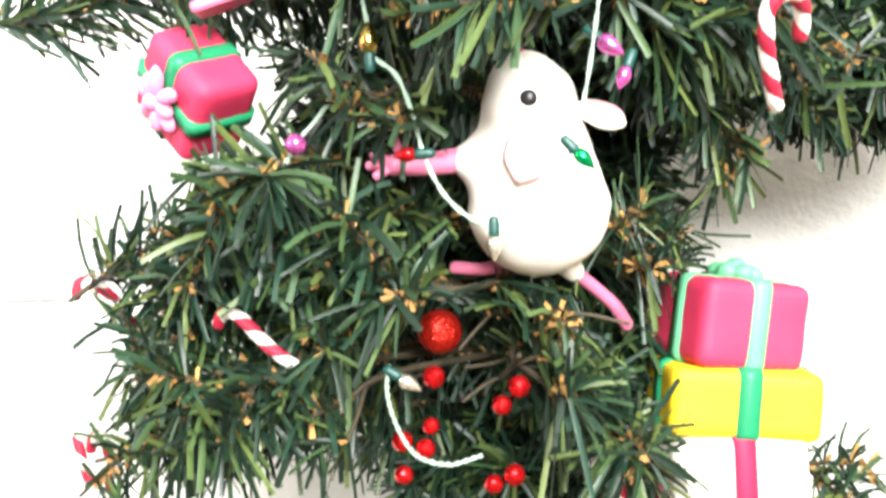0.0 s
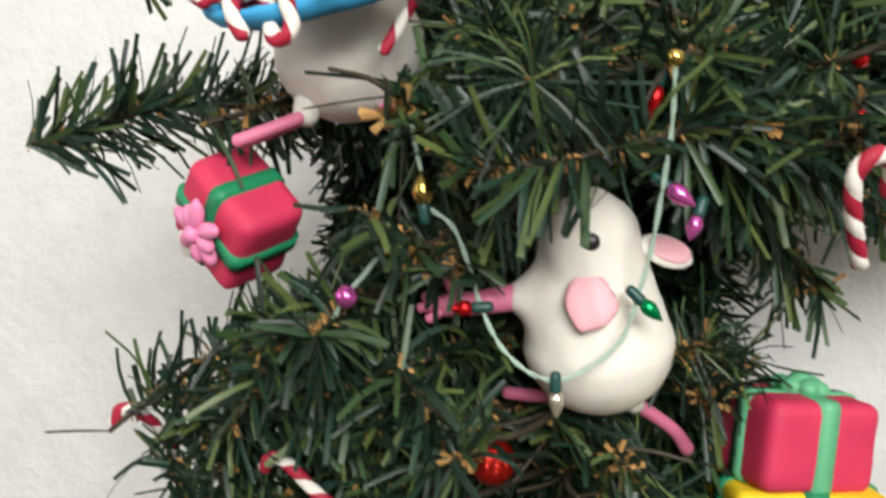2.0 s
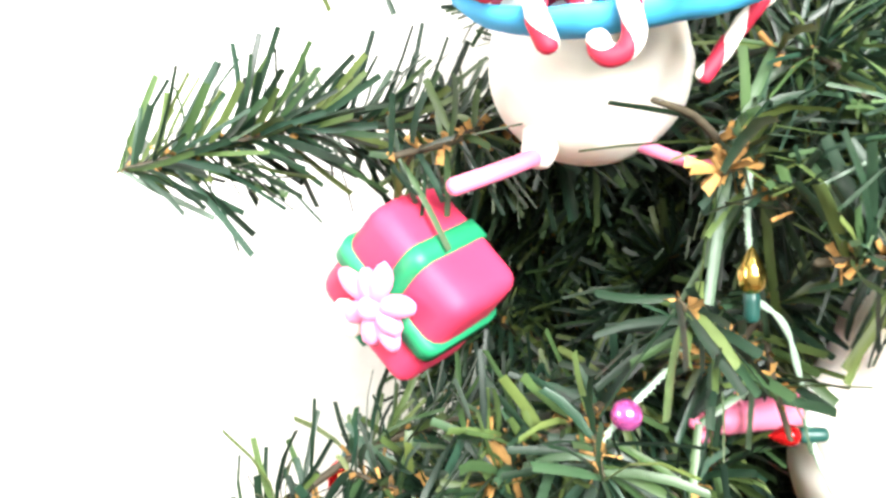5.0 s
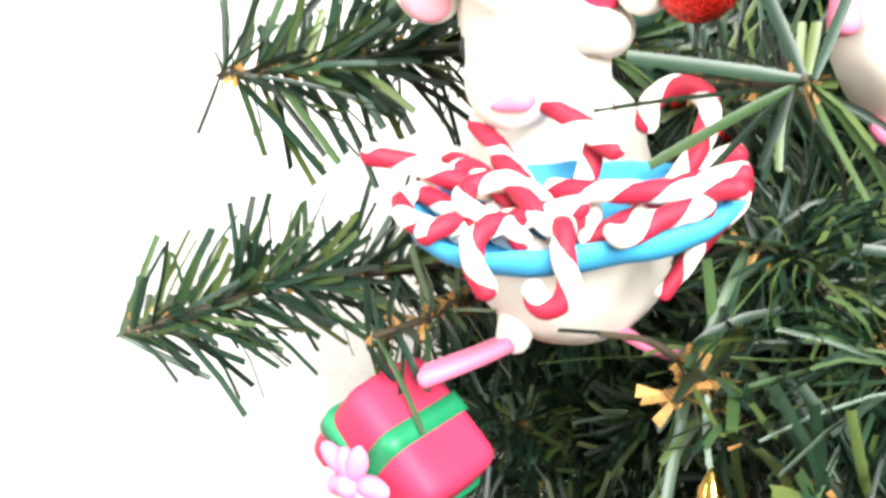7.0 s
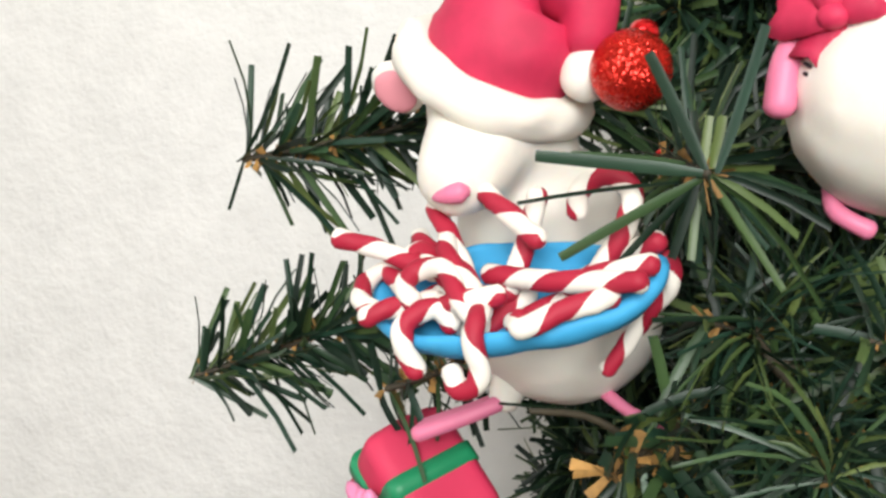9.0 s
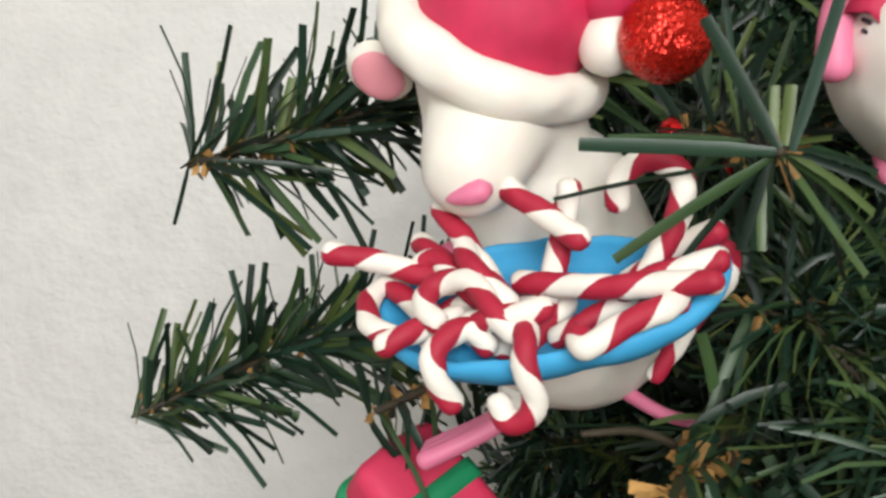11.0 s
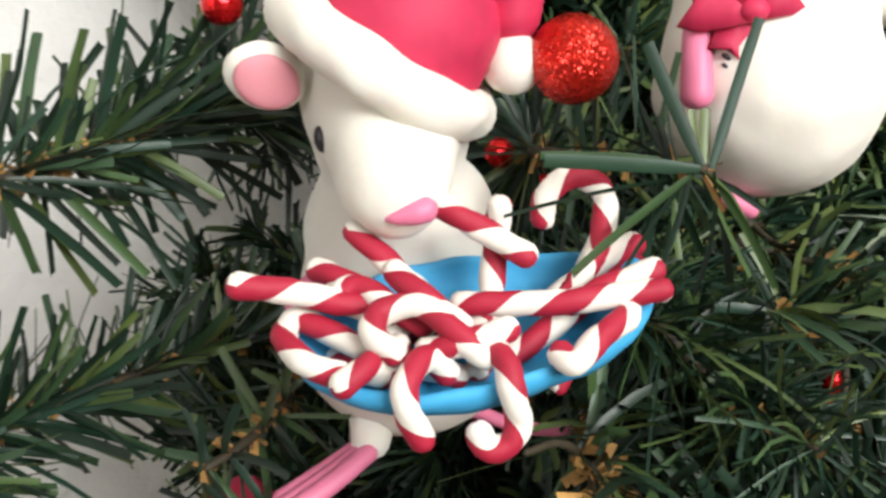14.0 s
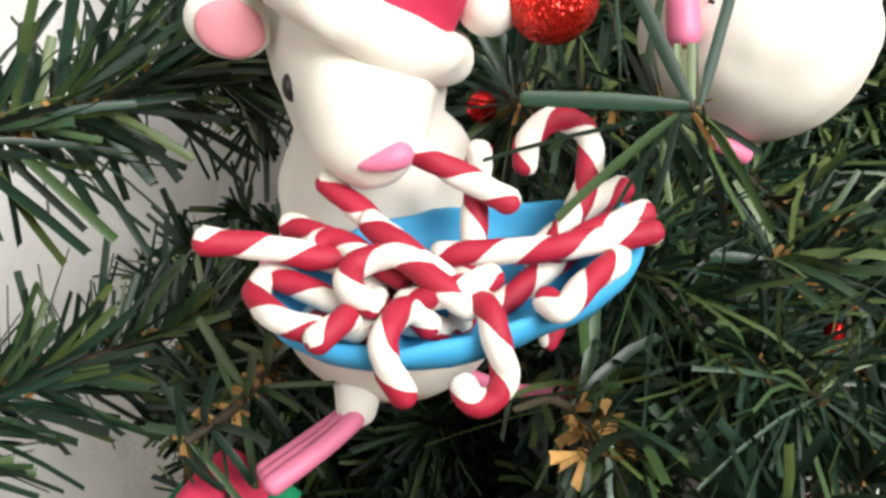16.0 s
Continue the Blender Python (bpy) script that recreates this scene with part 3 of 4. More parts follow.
# the inner mass of branches round the pole
for z in np.arange(1.06, 1.74, 0.032):
    for k in range(7):
        q = RNG.uniform(0, 2 * math.pi) if k > 4 else math.radians(-150 + 30 * k + RNG.uniform(-14, 14))
        R = RNG.uniform(0.06, 0.11) if math.sin(q) < -0.2 else RNG.uniform(0.12, 0.19)
        tip = np.array((TRUNK[0] + R * math.cos(q) * 1.15, TRUNK[1] + R * math.sin(q), z + RNG.uniform(-0.015, 0.03)))
        tip[0] = max(tip[0], -0.005)
        if z < 1.37:
            tip[0] = min(tip[0], 0.15)
        tip[1] = min(tip[1], WALL_Y - 0.06)
        root = np.array(pole(z - 0.02))
        mid = (root + tip) / 2 + np.array((0, 0, 0.008))
        branch([root, mid, tip], 0.028, 12, 0.009, 2, side=5, side_length=0.038, start=0.15)

# dark inner branches on the open side
for z in np.arange(1.10, 1.60, 0.018):
    tip = np.array((RNG.uniform(0.0, 0.085), RNG.uniform(0.50, 0.61), z))
    root = np.array(pole(z - 0.01))
    branch([root, (root + tip) / 2 + np.array((0, 0, 0.006)), tip], 0.027, 13, 0.008, 2, side=5, side_length=0.03, start=0.2)

for z in np.arange(1.29, 1.415, 0.014):
    tip = np.array((RNG.uniform(-0.034, 0.0), RNG.uniform(0.56, 0.69), z))
    root = np.array(pole(z - 0.01))
    branch([root, (root + tip) / 2 + np.array((0, 0, 0.006)), tip], 0.026, 13, 0.008, 2, side=5, side_length=0.04, start=0.35)

# inner branches behind the third figurine
for k in range(30):
    x = RNG.uniform(0.19, 0.40)
    tip = np.array((x, RNG.uniform(0.55, 0.68), RNG.uniform(1.385 + 0.22 * (x - 0.2), 1.56)))
    root = np.array(pole(tip[2] - 0.01))
    branch([root, (root + tip) / 2 + np.array((0, 0, 0.008)), tip], 0.028, 13, 0.008, 2, side=5, side_length=0.045, start=0.3)

for k in range(16):
    tip = np.array((RNG.uniform(0.33, 0.47), RNG.uniform(0.52, 0.68), RNG.uniform(1.375, 1.48)))
    root = np.array(pole(tip[2] - 0.015))
    branch([root, (root + tip) / 2 + np.array((0, 0, 0.008)), tip], 0.029, 13, 0.009, 2, side=6, side_length=0.05, start=0.4)

# outer branches of the tree below and above, out of view, which also block light
for z, R in ((0.45, 0.36), (0.58, 0.34), (0.72, 0.32), (0.86, 0.28), (1.0, 0.22), (1.78, 0.14), (1.86, 0.10), (1.92, 0.06)):
    for k in range(9):
        q = 2 * math.pi * k / 9 + z * 7
        tip = np.array((TRUNK[0] + R * math.cos(q), min(TRUNK[1] + R * math.sin(q), WALL_Y - 0.05), z + 0.02))
        root = np.array(pole(z - 0.02))
        branch([root, (root + tip) / 2 + np.array((0, 0, 0.012)), tip], 0.032, 9, 0.012, 1, side=4, side_length=0.09, start=0.2, width=0.0022)

# single needles that stick out
HUB = (0.065, 0.356, 1.466)
loose = [(HUB, (-0.037, 0.002, 0.0045), 0.0030, 1.4), (HUB, (-0.012, 0.003, 0.026), 0.0028, 1.2), ((0.067, 0.356, 1.466), (0.010, -0.001, 0.030), 0.0024, 1.2),
         ((0.066, 0.357, 1.467), (0.002, 0.003, 0.011), 0.0024, 1.3), ((0.064, 0.357, 1.467), (0.001, 0.004, 0.011), 0.0020, 1.6), ((0.064, 0.358, 1.465), (-0.031, 0.0, -0.017), 0.0026, 1.2),
         ((0.063, 0.358, 1.464), (-0.005, 0.0, -0.017), 0.0022, 1.3), ((0.063, 0.359, 1.464), (-0.018, 0.0, -0.018), 0.0020, 1.0), ((0.059, 0.36, 1.464), (-0.037, 0.004, -0.003), 0.0014, 0.8),
         ((0.06, 0.364, 1.468), (-0.026, 0.006, 0.003), 0.0020, 1.2), ((0.06, 0.366, 1.469), (-0.018, 0.006, 0.004), 0.0018, 0.1), ((0.066, 0.357, 1.464), (0.007, 0.006, -0.007), 0.0022, 0.4),
         ((-0.085, 0.431, 1.271), (-0.026, -0.002, 0.001), 0.0012, 1.2), ((-0.076, 0.405, 1.469), (0.014, 0.004, 0.016), 0.0016, 0.6), ((-0.076, 0.405, 1.469), (-0.006, 0.0, -0.016), 0.0012, 1.0),
         ((0.050, 0.375, 1.405), (-0.034, -0.006, 0.006), 0.0016, 0.8), ((0.050, 0.378, 1.402), (-0.038, 0.004, -0.001), 0.0014, 0.4)]
strips_mesh("loose_needle", [(np.array(c), np.array(d) / np.linalg.norm(d), float(np.linalg.norm(d)), w, r, 0.08, 0.0) for c, d, w, r in loose], NEEDLE, christmas_tree, rows=5, clear=False)


# ---- ornaments ----
# the mouse figurine that carries the bowl
m = Pile()
modelled(m, (0.0205, 0.4215, 1.396), (0.009, 0.393, 1.5105),
         [((0.0210, 0.4220, 1.4255), (0.0165, 0.4115, 1.4510), 0.0297, 0.0240), ((0.0125, 0.4035, 1.4660), (0.0095, 0.3945, 1.4870), 0.0165, 0.0205),
          ((0.0080, 0.3905, 1.4810), (0.0040, 0.3750, 1.4660), 0.0172, 0.0118)], 0.0036, n=96, m=90)
tube(m, [(-0.0005, 0.3668, 1.4597), (0.0013, 0.3656, 1.46), (0.0045, 0.3645, 1.4607), (0.0069, 0.3648, 1.4613), (0.0081, 0.3655, 1.4615)], [0.0007, 0.0015, 0.0024, 0.0027, 0.0017], 18, 16, 1)
ball(m, (-0.0078, 0.3862, 1.4755), (0.0019, 0.0024, 0.0031), 2)
ear(m, (-0.0187, 0.388, 1.4881), (-0.28, -1, -0.42), 0.0086, 0.0074, (0.35, 0, 1), 0, 3)
tube(m, [(0.0085, 0.414, 1.4075), (0.0065, 0.412, 1.4015), (0.0055, 0.411, 1.3975)], [0.0075, 0.0055, 0.0048], 14, 8, 0)
for off in (-0.0040, 0.0, 0.0040):
    tube(m, [(0.0045, 0.4105 + off * 0.7, 1.3975), (-0.0055, 0.4075 + off, 1.3933), (-0.0180, 0.4045 + off * 1.1, 1.3885)], [0.0025, 0.0025, 0.0026], 12, 12, 1)
tube(m, [(0.0335, 0.414, 1.4025), (0.0445, 0.406, 1.398), (0.0575, 0.402, 1.396)], [0.0021, 0.0017, 0.0017], 12, 12, 1)
tube(m, [(-0.0055, 0.403, 1.4435), (-0.013, 0.396, 1.44), (-0.015, 0.39, 1.4365)], [0.003, 0.0027, 0.0024], 12, 12, 1)
tagged(m.make("mouse_figurine", [CREAM, PINK, BLACK, ROSE]), "white clay mouse figurine with pink nose, holding a blue bowl", "figurine", group="mouse figurines on the tree")

# its hat
hat = tagged(new("santa_hat"), "crimson clay Santa hat with white trim on the mouse", "hat")
hat_c, hat_n = np.array((0.008, 0.392, 1.491)), np.array((0.452, -0.322, 0.83))
hat_t = turned(hat_n)
crown = Pile()
tube(crown, [hat_c + hat_n * 0.004, hat_c + hat_n * 0.011, (0.018, 0.3865, 1.512), (0.027, 0.385, 1.5145), (0.034, 0.3833, 1.5065), (0.0345, 0.3825, 1.4975)],
     [0.0208, 0.0207, 0.0165, 0.0115, 0.0085, 0.0058], 36, 30)
crown.rough(0.0007, 110)
crown.make("crown", HAT_RED, hat)
trim = Pile()
ring_pts, ring_r = [], []
for q in np.linspace(0, 2 * math.pi, 25):
    out = hat_t @ np.array((math.cos(q), math.sin(q), 0.0))
    fold = max(0.0, out @ np.array((-0.80, -0.60, 0.0)))
    ring_pts.append(hat_c + out * 0.0225 + hat_n * (0.0006 * math.sin(3 * q) + 0.0004 * fold))
    ring_r.append(0.0055 + 0.0007 * fold + 0.0003 * math.sin(5 * q))
tube(trim, ring_pts, ring_r, 14, 72, cap=False)
trim.rough(0.0011, 130)
trim.make("trim", CREAM, hat, "white rolled brim")
pom = Pile()
ball(pom, (0.0343, 0.3823, 1.4897), 0.0068, 0, 22, 14, bumps=0.05)
pom.make("pompom", CREAM, hat, "white round pompom")

# the bowl, its own directions: along, across (away), up
BC = np.array((0.0173, 0.3698, 1.4384))
BU, BV, BN = np.array((0.9786, -0.1714, 0.1135)), np.array((0.0987, 0.8761, 0.4720)), np.array((-0.1804, -0.4507, 0.8743))


def bowl_place(u, v, w):
    return BC + (BU * u + BV * v + BN * w) * 0.000950


bowl = Pile()
levels = [(1.0, 0.8), (0.965, 1.8), (0.925, 1.6), (0.89, 0.2), (0.84, -2.4), (0.72, -4.4), (0.4, -5.6), (0.05, -5.8), (0.05, -8.6), (0.5, -8.3), (0.79, -7.4), (0.93, -5.2), (0.995, -2.2), (1.008, -0.6)]
n_round = 64
bv, bf = [], []
for k, h in levels:
    for j in range(n_round):
        q = 2 * math.pi * j / n_round
        sv = 18.0 if math.sin(q) > 0 else 25.0
        wob = 1 + 0.018 * math.sin(3 * q + 1) + 0.012 * math.sin(5 * q)
        bv.append(bowl_place(41.5 * math.cos(q) * k * wob, sv * math.sin(q) * k * wob, h + 0.5 * math.sin(4 * q + 0.6)))
for i in range(len(levels)):
    for j in range(n_round):
        a, b = i, (i + 1) % len(levels)
        if i == 7:
            continue
        bf.append((a * n_round + j, a * n_round + (j + 1) % n_round, b * n_round + (j + 1) % n_round, b * n_round + j))
bf += [tuple(7 * n_round + j for j in range(n_round)), tuple(8 * n_round + j for j in range(n_round))[::-1]]
bowl.add(bv, bf)
bowl.rough(0.0009, 120)
tagged(bowl.make("bowl", BLUE), "sky blue oval clay bowl full of small candy canes", "bowl")


def cane(pts, radius, group, label, samples=34, pitch=0.0176, phase=None):
    """A twisted red and white stick through points."""
    p = Pile()
    tube(p, pts, radius, 16, samples, twist=-2 * math.pi / pitch, stripes=2, lobes=0.10)
    p.rough(0.0003, 260)
    return tagged(p.make("candy_cane", [CANE_RED, CANE_WHITE]), label, "candy cane", group)


IN_BOWL = "candy canes in the bowl"
LYING = "small red and white twisted clay cane lying in the bowl"
HOOKED = "small red and white clay cane hooked over the bowl's rim"


def bowl_cane(label, *pts, radius=0.0027):
    return cane([bowl_place(*q) for q in pts], radius, IN_BOWL, label)


bowl_cane(LYING, (-48, 3.5, 16.6), (-36, 3, 12), (-19, 0, 5))
bowl_cane(LYING, (-31, 16.4, 7), (-26, 10.5, 7.5), (-19, 4, 5), (-10, -3, 1))
bowl_cane(LYING, (-28.5, 1.5, 8), (-26, 4.5, 9.2), (-22.5, 4, 9.2), (-18, -1, 8.3), (-11, -6, 4))
bowl_cane(LYING, (-21.7, 14.7, 17), (-14, 4.8, 10.5), (-3, -12, 2.5))
bowl_cane(LYING, (-15.3, 4.4, 12), (-11, -4.5, 11), (-4, -10, 5.5))
bowl_cane(LYING, (-19, -15.5, 7), (-22.6, -11, 8.8), (-21, -6.3, 9.8), (-15.5, -5.6, 10.6), (-10.5, -8, 10.3), (-5.5, -15, 7.5), (-1, -19, 4))
bowl_cane(LYING, (-13, -12.5, 3.5), (-4, -15.6, 6.5), (5, -14, 6.5))
bowl_cane(LYING, (-24, -8.6, 2), (-32, -0.5, 4), (-37.3, 3.4, 4.6), (-40.2, -2.4, 5.2), (-36.7, -12, 6), (-30.5, -16.5, 5.2))
bowl_cane(LYING, (-31.2, -20.2, 6), (-26.2, -16.8, 6), (-17, -8, 2))
bowl_cane(HOOKED, (-9, -17, 0), (-13, -16, 5), (-18.6, -22, 5.2), (-19.2, -25.8, 0.5), (-17, -27.5, -6))
bowl_cane(HOOKED, (-0.5, -15, 2.5), (1.5, -20.5, 5.3), (1.4, -26.5, 3.2), (2.0, -29.5, -4), (-0.5, -31, -8), (-4.8, -31, -8), (-6.2, -28.5, -5))
bowl_cane(LYING, (-3, -2, 5), (16.5, -8.8, 6.3), (28.8, -10.4, 6.5), (39.7, -11.6, 6.5))
bowl_cane(LYING, (20, -7, 3.5), (32, -6.3, 6), (41, -4.6, 6.5))
bowl_cane(HOOKED, (32, -12, 3), (28.5, -16.5, 4.8), (22, -20.5, 5.4), (14.8, -25.5, 5), (12.6, -22, 5))
bowl_cane(LYING, (5, -13, -3), (19.5, -6.2, -1), (31, 2, -2.5))
bowl_cane(LYING, (20, 0, -0.5), (32.5, 4.6, 4), (40.5, 5.4, 6.5))
bowl_cane(LYING, (-2.9, 10.1, 22.2), (4.7, 4.9, 18), (13, -1, 13.3))
bowl_cane(LYING, (3, -5, 2), (7, 5, 10), (10.5, 12, 19))
bowl_cane(LYING, (20, 11, 13), (21.5, 13, 18.5), (28.3, 14.5, 21), (34.5, 12.5, 17), (33, 7, 11), (26, 1, 3), (17, -4, -2))
cane([(0.05, 0.37, 1.445), (0.056, 0.369, 1.446), (0.0565, 0.3715, 1.4395), (0.05, 0.3755, 1.4305), (0.045, 0.377, 1.4225), (0.041, 0.377, 1.417)], 0.00225, IN_BOWL, HOOKED)

for u, v, w, q, tilt in ((-22, -4, -1, 20, 3), (-14, -14, -2, 150, 2), (-6, -3, -1.5, -35, 3), (-26, -12, -1, -60, 3), (2, -10, -3, 60, 1), (-20, 6, 3, 140, 3)):
    c, k = math.cos(radians(q)), math.sin(radians(q))
    v *= 0.75
    bowl_cane(LYING, (u - 9 * c, v - 8 * k, w - tilt), (u, v, w), (u + 7 * c, v + 6 * k, w + tilt * 0.6), (u + 9.5 * c - 2 * k, v + 8 * k + 2 * c, w + tilt))

# the mouse figurine wound in lights
m = Pile()
modelled(m, (0.1135, 0.4265, 1.276), (0.1085, 0.4045, 1.372),
         [((0.1162, 0.4225, 1.3110), (0.1130, 0.4115, 1.3500), 0.0292, 0.0180), ((0.110, 0.4075, 1.352), (0.1085, 0.403, 1.3595), 0.0130, 0.009),
          ((0.098, 0.416, 1.328), (0.0825, 0.4125, 1.3285), 0.012, 0.0052)], 0.012)
ball(m, (0.1075, 0.4015, 1.3685), (0.0032, 0.003, 0.0026), 4)
ball(m, (0.1115, 0.3934, 1.3505), (0.0038, 0.0026, 0.0038), 2)
ball(m, (0.1110, 0.3925, 1.3290), (0.0096, 0.0100, 0.0020), 3, 24, 10, turned((-0.1, -1, 0.25)), 0.25)
ear(m, (0.1405, 0.4085, 1.3465), (0.25, -0.8, 0.6), 0.0105, 0.0068, (0.35, 0, 1), 0, 3)
tube(m, [(0.0835, 0.4125, 1.3285), (0.070, 0.408, 1.327), (0.0585, 0.403, 1.3265)], [0.0052, 0.0045, 0.0042], 14, 10, 1)
for dz, dx in ((0.0035, 0.0), (0.0, -0.002), (-0.0035, 0.001)):
    tube(m, [(0.0595, 0.403, 1.3265), (0.0555 + dx * 0.5, 0.4015, 1.3265 + dz * 0.7), (0.0515 + dx, 0.4005, 1.3262 + dz * 1.2)], 0.0019, 10, 8, 1)
tube(m, [(0.064, 0.405, 1.328), (0.061, 0.404, 1.333), (0.0595, 0.403, 1.3365)], [0.0022, 0.0018], 10, 8, 1)
tube(m, [(0.1275, 0.434, 1.288), (0.1305, 0.4365, 1.284), (0.1325, 0.438, 1.282)], [0.007, 0.005, 0.0044], 14, 8, 0)
tube(m, [(0.1325, 0.438, 1.282), (0.1430, 0.448, 1.2735), (0.1510, 0.4555, 1.2660), (0.1565, 0.4605, 1.2575)], [0.0030, 0.0029, 0.0030, 0.0033], 12, 14, 1)
tube(m, [(0.104, 0.440, 1.285), (0.091, 0.446, 1.2835), (0.080, 0.450, 1.284)], [0.0034, 0.0028, 0.0028], 12, 12, 1)
tagged(m.make("mouse_figurine", [CREAM, PINK, BLACK, PALE_PINK, HAT_RED]), "white clay mouse figurine with pink ears, wound in tiny lights", "figurine", group="mouse figurines on the tree")

# the third mouse figurine with its bow
m = Pile()
modelled(m, (0.109, 0.391, 1.4535), (0.120, 0.397, 1.549), [((0.1088, 0.3898, 1.4828), (0.1145, 0.394, 1.507), 0.0283, 0.0245), ((0.117, 0.396, 1.516), (0.119, 0.392, 1.530), 0.018, 0.014)], 0.008, uneven=0.0012)
tube(m, [(0.0840, 0.384, 1.4985), (0.0805, 0.380, 1.490), (0.0795, 0.3785, 1.4805)], [0.0036, 0.0036, 0.0038], 12, 10, 1)
tube(m, [(0.0925, 0.3900, 1.4615), (0.0925, 0.3870, 1.4570), (0.0955, 0.3850, 1.4545), (0.1000, 0.3845, 1.4522)], [0.0028, 0.0023, 0.0022, 0.0024], 12, 10, 1)
tube(m, [(0.138, 0.397, 1.510), (0.1680, 0.3985, 1.4995), (0.1710, 0.398, 1.4935)], [0.006, 0.0056, 0.005], 14, 10, 0)
for dz in (0, 0.0022, 0.0044):
    tube(m, [(0.0880, 0.3745, 1.4855 + dz), (0.0845, 0.3755, 1.4880 + dz)], 0.0005, 6, 4, 2)
tagged(m.make("mouse_figurine", [CREAM, PINK, BLACK]), "round white clay mouse figurine with a crimson bow", "figurine", group="mouse figurines on the tree")


def clay_bow(center, facing, size, material, lobes):
    """A bow of thick pointed clay petals round a knot."""
    root = tagged(new("bow"), "crimson pointed clay bow on the white mouse", "bow")
    t = turned(facing)
    for k in range(lobes):
        q = 2 * math.pi * k / lobes + 0.4
        p = Pile()
        d = t @ np.array((math.cos(q), math.sin(q), 0.0))
        s = t @ np.array((-math.sin(q), math.cos(q), 0.0))
        n = t @ np.array((0, 0, 1.0))
        c = np.array(center)
        L = size * (0.85 + 0.3 * ((k * 7) % 3) / 2)
        prof = [(0.0, 0.22), (0.35, 0.42), (0.7, 0.55), (1.0, 0.5)]
        top, low = [], []
        for u, w in prof:
            for sgn in (-1, 0, 1):
                ext = 0.16 * (1 - abs(sgn)) * (-1 if u == 1.0 else 0)
                pt = c + d * L * (u + ext) + s * L * w * sgn * 0.75 + n * (0.002 * math.sin(u * 3 + k) + 0.0012 * (1 - abs(sgn)))
                top.append(pt + n * 0.0011)
                low.append(pt - n * 0.0011)
        f = [(i * 3 + j, i * 3 + j + 1, i * 3 + j + 4, i * 3 + j + 3) for i in range(3) for j in range(2)]
        o = 12
        f2 = [tuple(o + i for i in q4[::-1]) for q4 in f]
        rim = [0, 3, 6, 9, 10, 11, 8, 5, 2, 1]
        f3 = [(rim[i], rim[(i + 1) % 10], o + rim[(i + 1) % 10], o + rim[i]) for i in range(10)]
        p.add(top + low, f + f2 + f3)
        p.make("petal", material, root)
    p = Pile()
    ball(p, np.array(center) + t @ np.array((0, 0, 0.002)), (0.0036, 0.003, 0.003), 0, turn=t)
    p.make("knot", material, root)


clay_bow((0.0905, 0.3735, 1.4995), (-0.35, -1, 0.1), 0.0135, HAT_RED, 5)


# ---- gifts ----
def ribbon_band(w, d, h, across, width, thick):
    """A closed clay band round a box, standing a little proud."""
    g = thick
    bm = bmesh.new()
    if across:
        loop = [(-w / 2 - g, -g * 0.6), (w / 2 + g, -g * 0.6), (w / 2 + g, h + g), (-w / 2 - g, h + g)]
        rings = [[Vector((x, s * width / 2, z)) for x, z in loop] for s in (-1, 1)]
    else:
        loop = [(-d / 2 - g, -g * 0.6), (d / 2 + g, -g * 0.6), (d / 2 + g, h + g), (-d / 2 - g, h + g)]
        rings = [[Vector((s * width / 2, y, z)) for y, z in loop] for s in (-1, 1)]
    vs = [[bm.verts.new(p) for p in r] for r in rings]
    for j in range(4):
        bm.faces.new((vs[0][j], vs[0][(j + 1) % 4], vs[1][(j + 1) % 4], vs[1][j]))
    bm.faces.new(vs[0])
    bm.faces.new(vs[1][::-1])
    bmesh.ops.recalc_face_normals(bm, faces=bm.faces[:])
    long_edges = [e for e in bm.edges if abs((e.verts[0].co - e.verts[1].co).normalized().dot(Vector((0, 1, 0) if across else (1, 0, 0)))) > 0.9]
    bmesh.ops.bevel(bm, geom=long_edges, offset=0.004, segments=4, profile=0.5, affect="EDGES")
    return bm


def gift(label, m, w, d, h, bevel, paper, ribbon, width, cross=(True, True), group=""):
    root = tagged(new("gift_box"), label, "gift", group)
    root.matrix_world = m
    part("box", box_mesh(w, d, h, bevel, 0.0008, w * 900), paper, root)
    for k, across in enumerate((True, False)):
        if cross[k]:
            part("ribbon", ribbon_band(w, d, h, across, width, 0.0007 + 0.0004 * k), ribbon, root, "flat clay ribbon")
    return root


def clay_flower(root, place, facing, petals, length, width, material, name="bow"):
    t = turned(facing)
    heart = Pile()
    ball(heart, np.array(place) + t @ np.array((0, 0, length * 0.35)), (width * 1.05, width * 1.05, width), 0, 14, 9, t)
    head = heart.make(name, material, root)
    for k in range(petals):
        q = 2 * math.pi * k / petals + 0.3 + 0.22 * math.sin(5.1 * k)
        size = 1 + 0.16 * math.sin(3.7 * k + 1)
        d = np.array((math.cos(q), math.sin(q), 0.28 + 0.12 * math.sin(2.3 * k)))
        c, n = math.cos(q - math.pi / 2), math.sin(q - math.pi / 2)
        p = Pile()
        ball(p, np.array(place) + t @ (d * length * 0.62 * size), (width, length * 0.52 * size, width * 0.85), 0, 14, 9, t @ np.array([[c, -n, 0], [n, c, 0], [0, 0, 1]]), 0.12)
        p.make("petal", material, head)
    return head


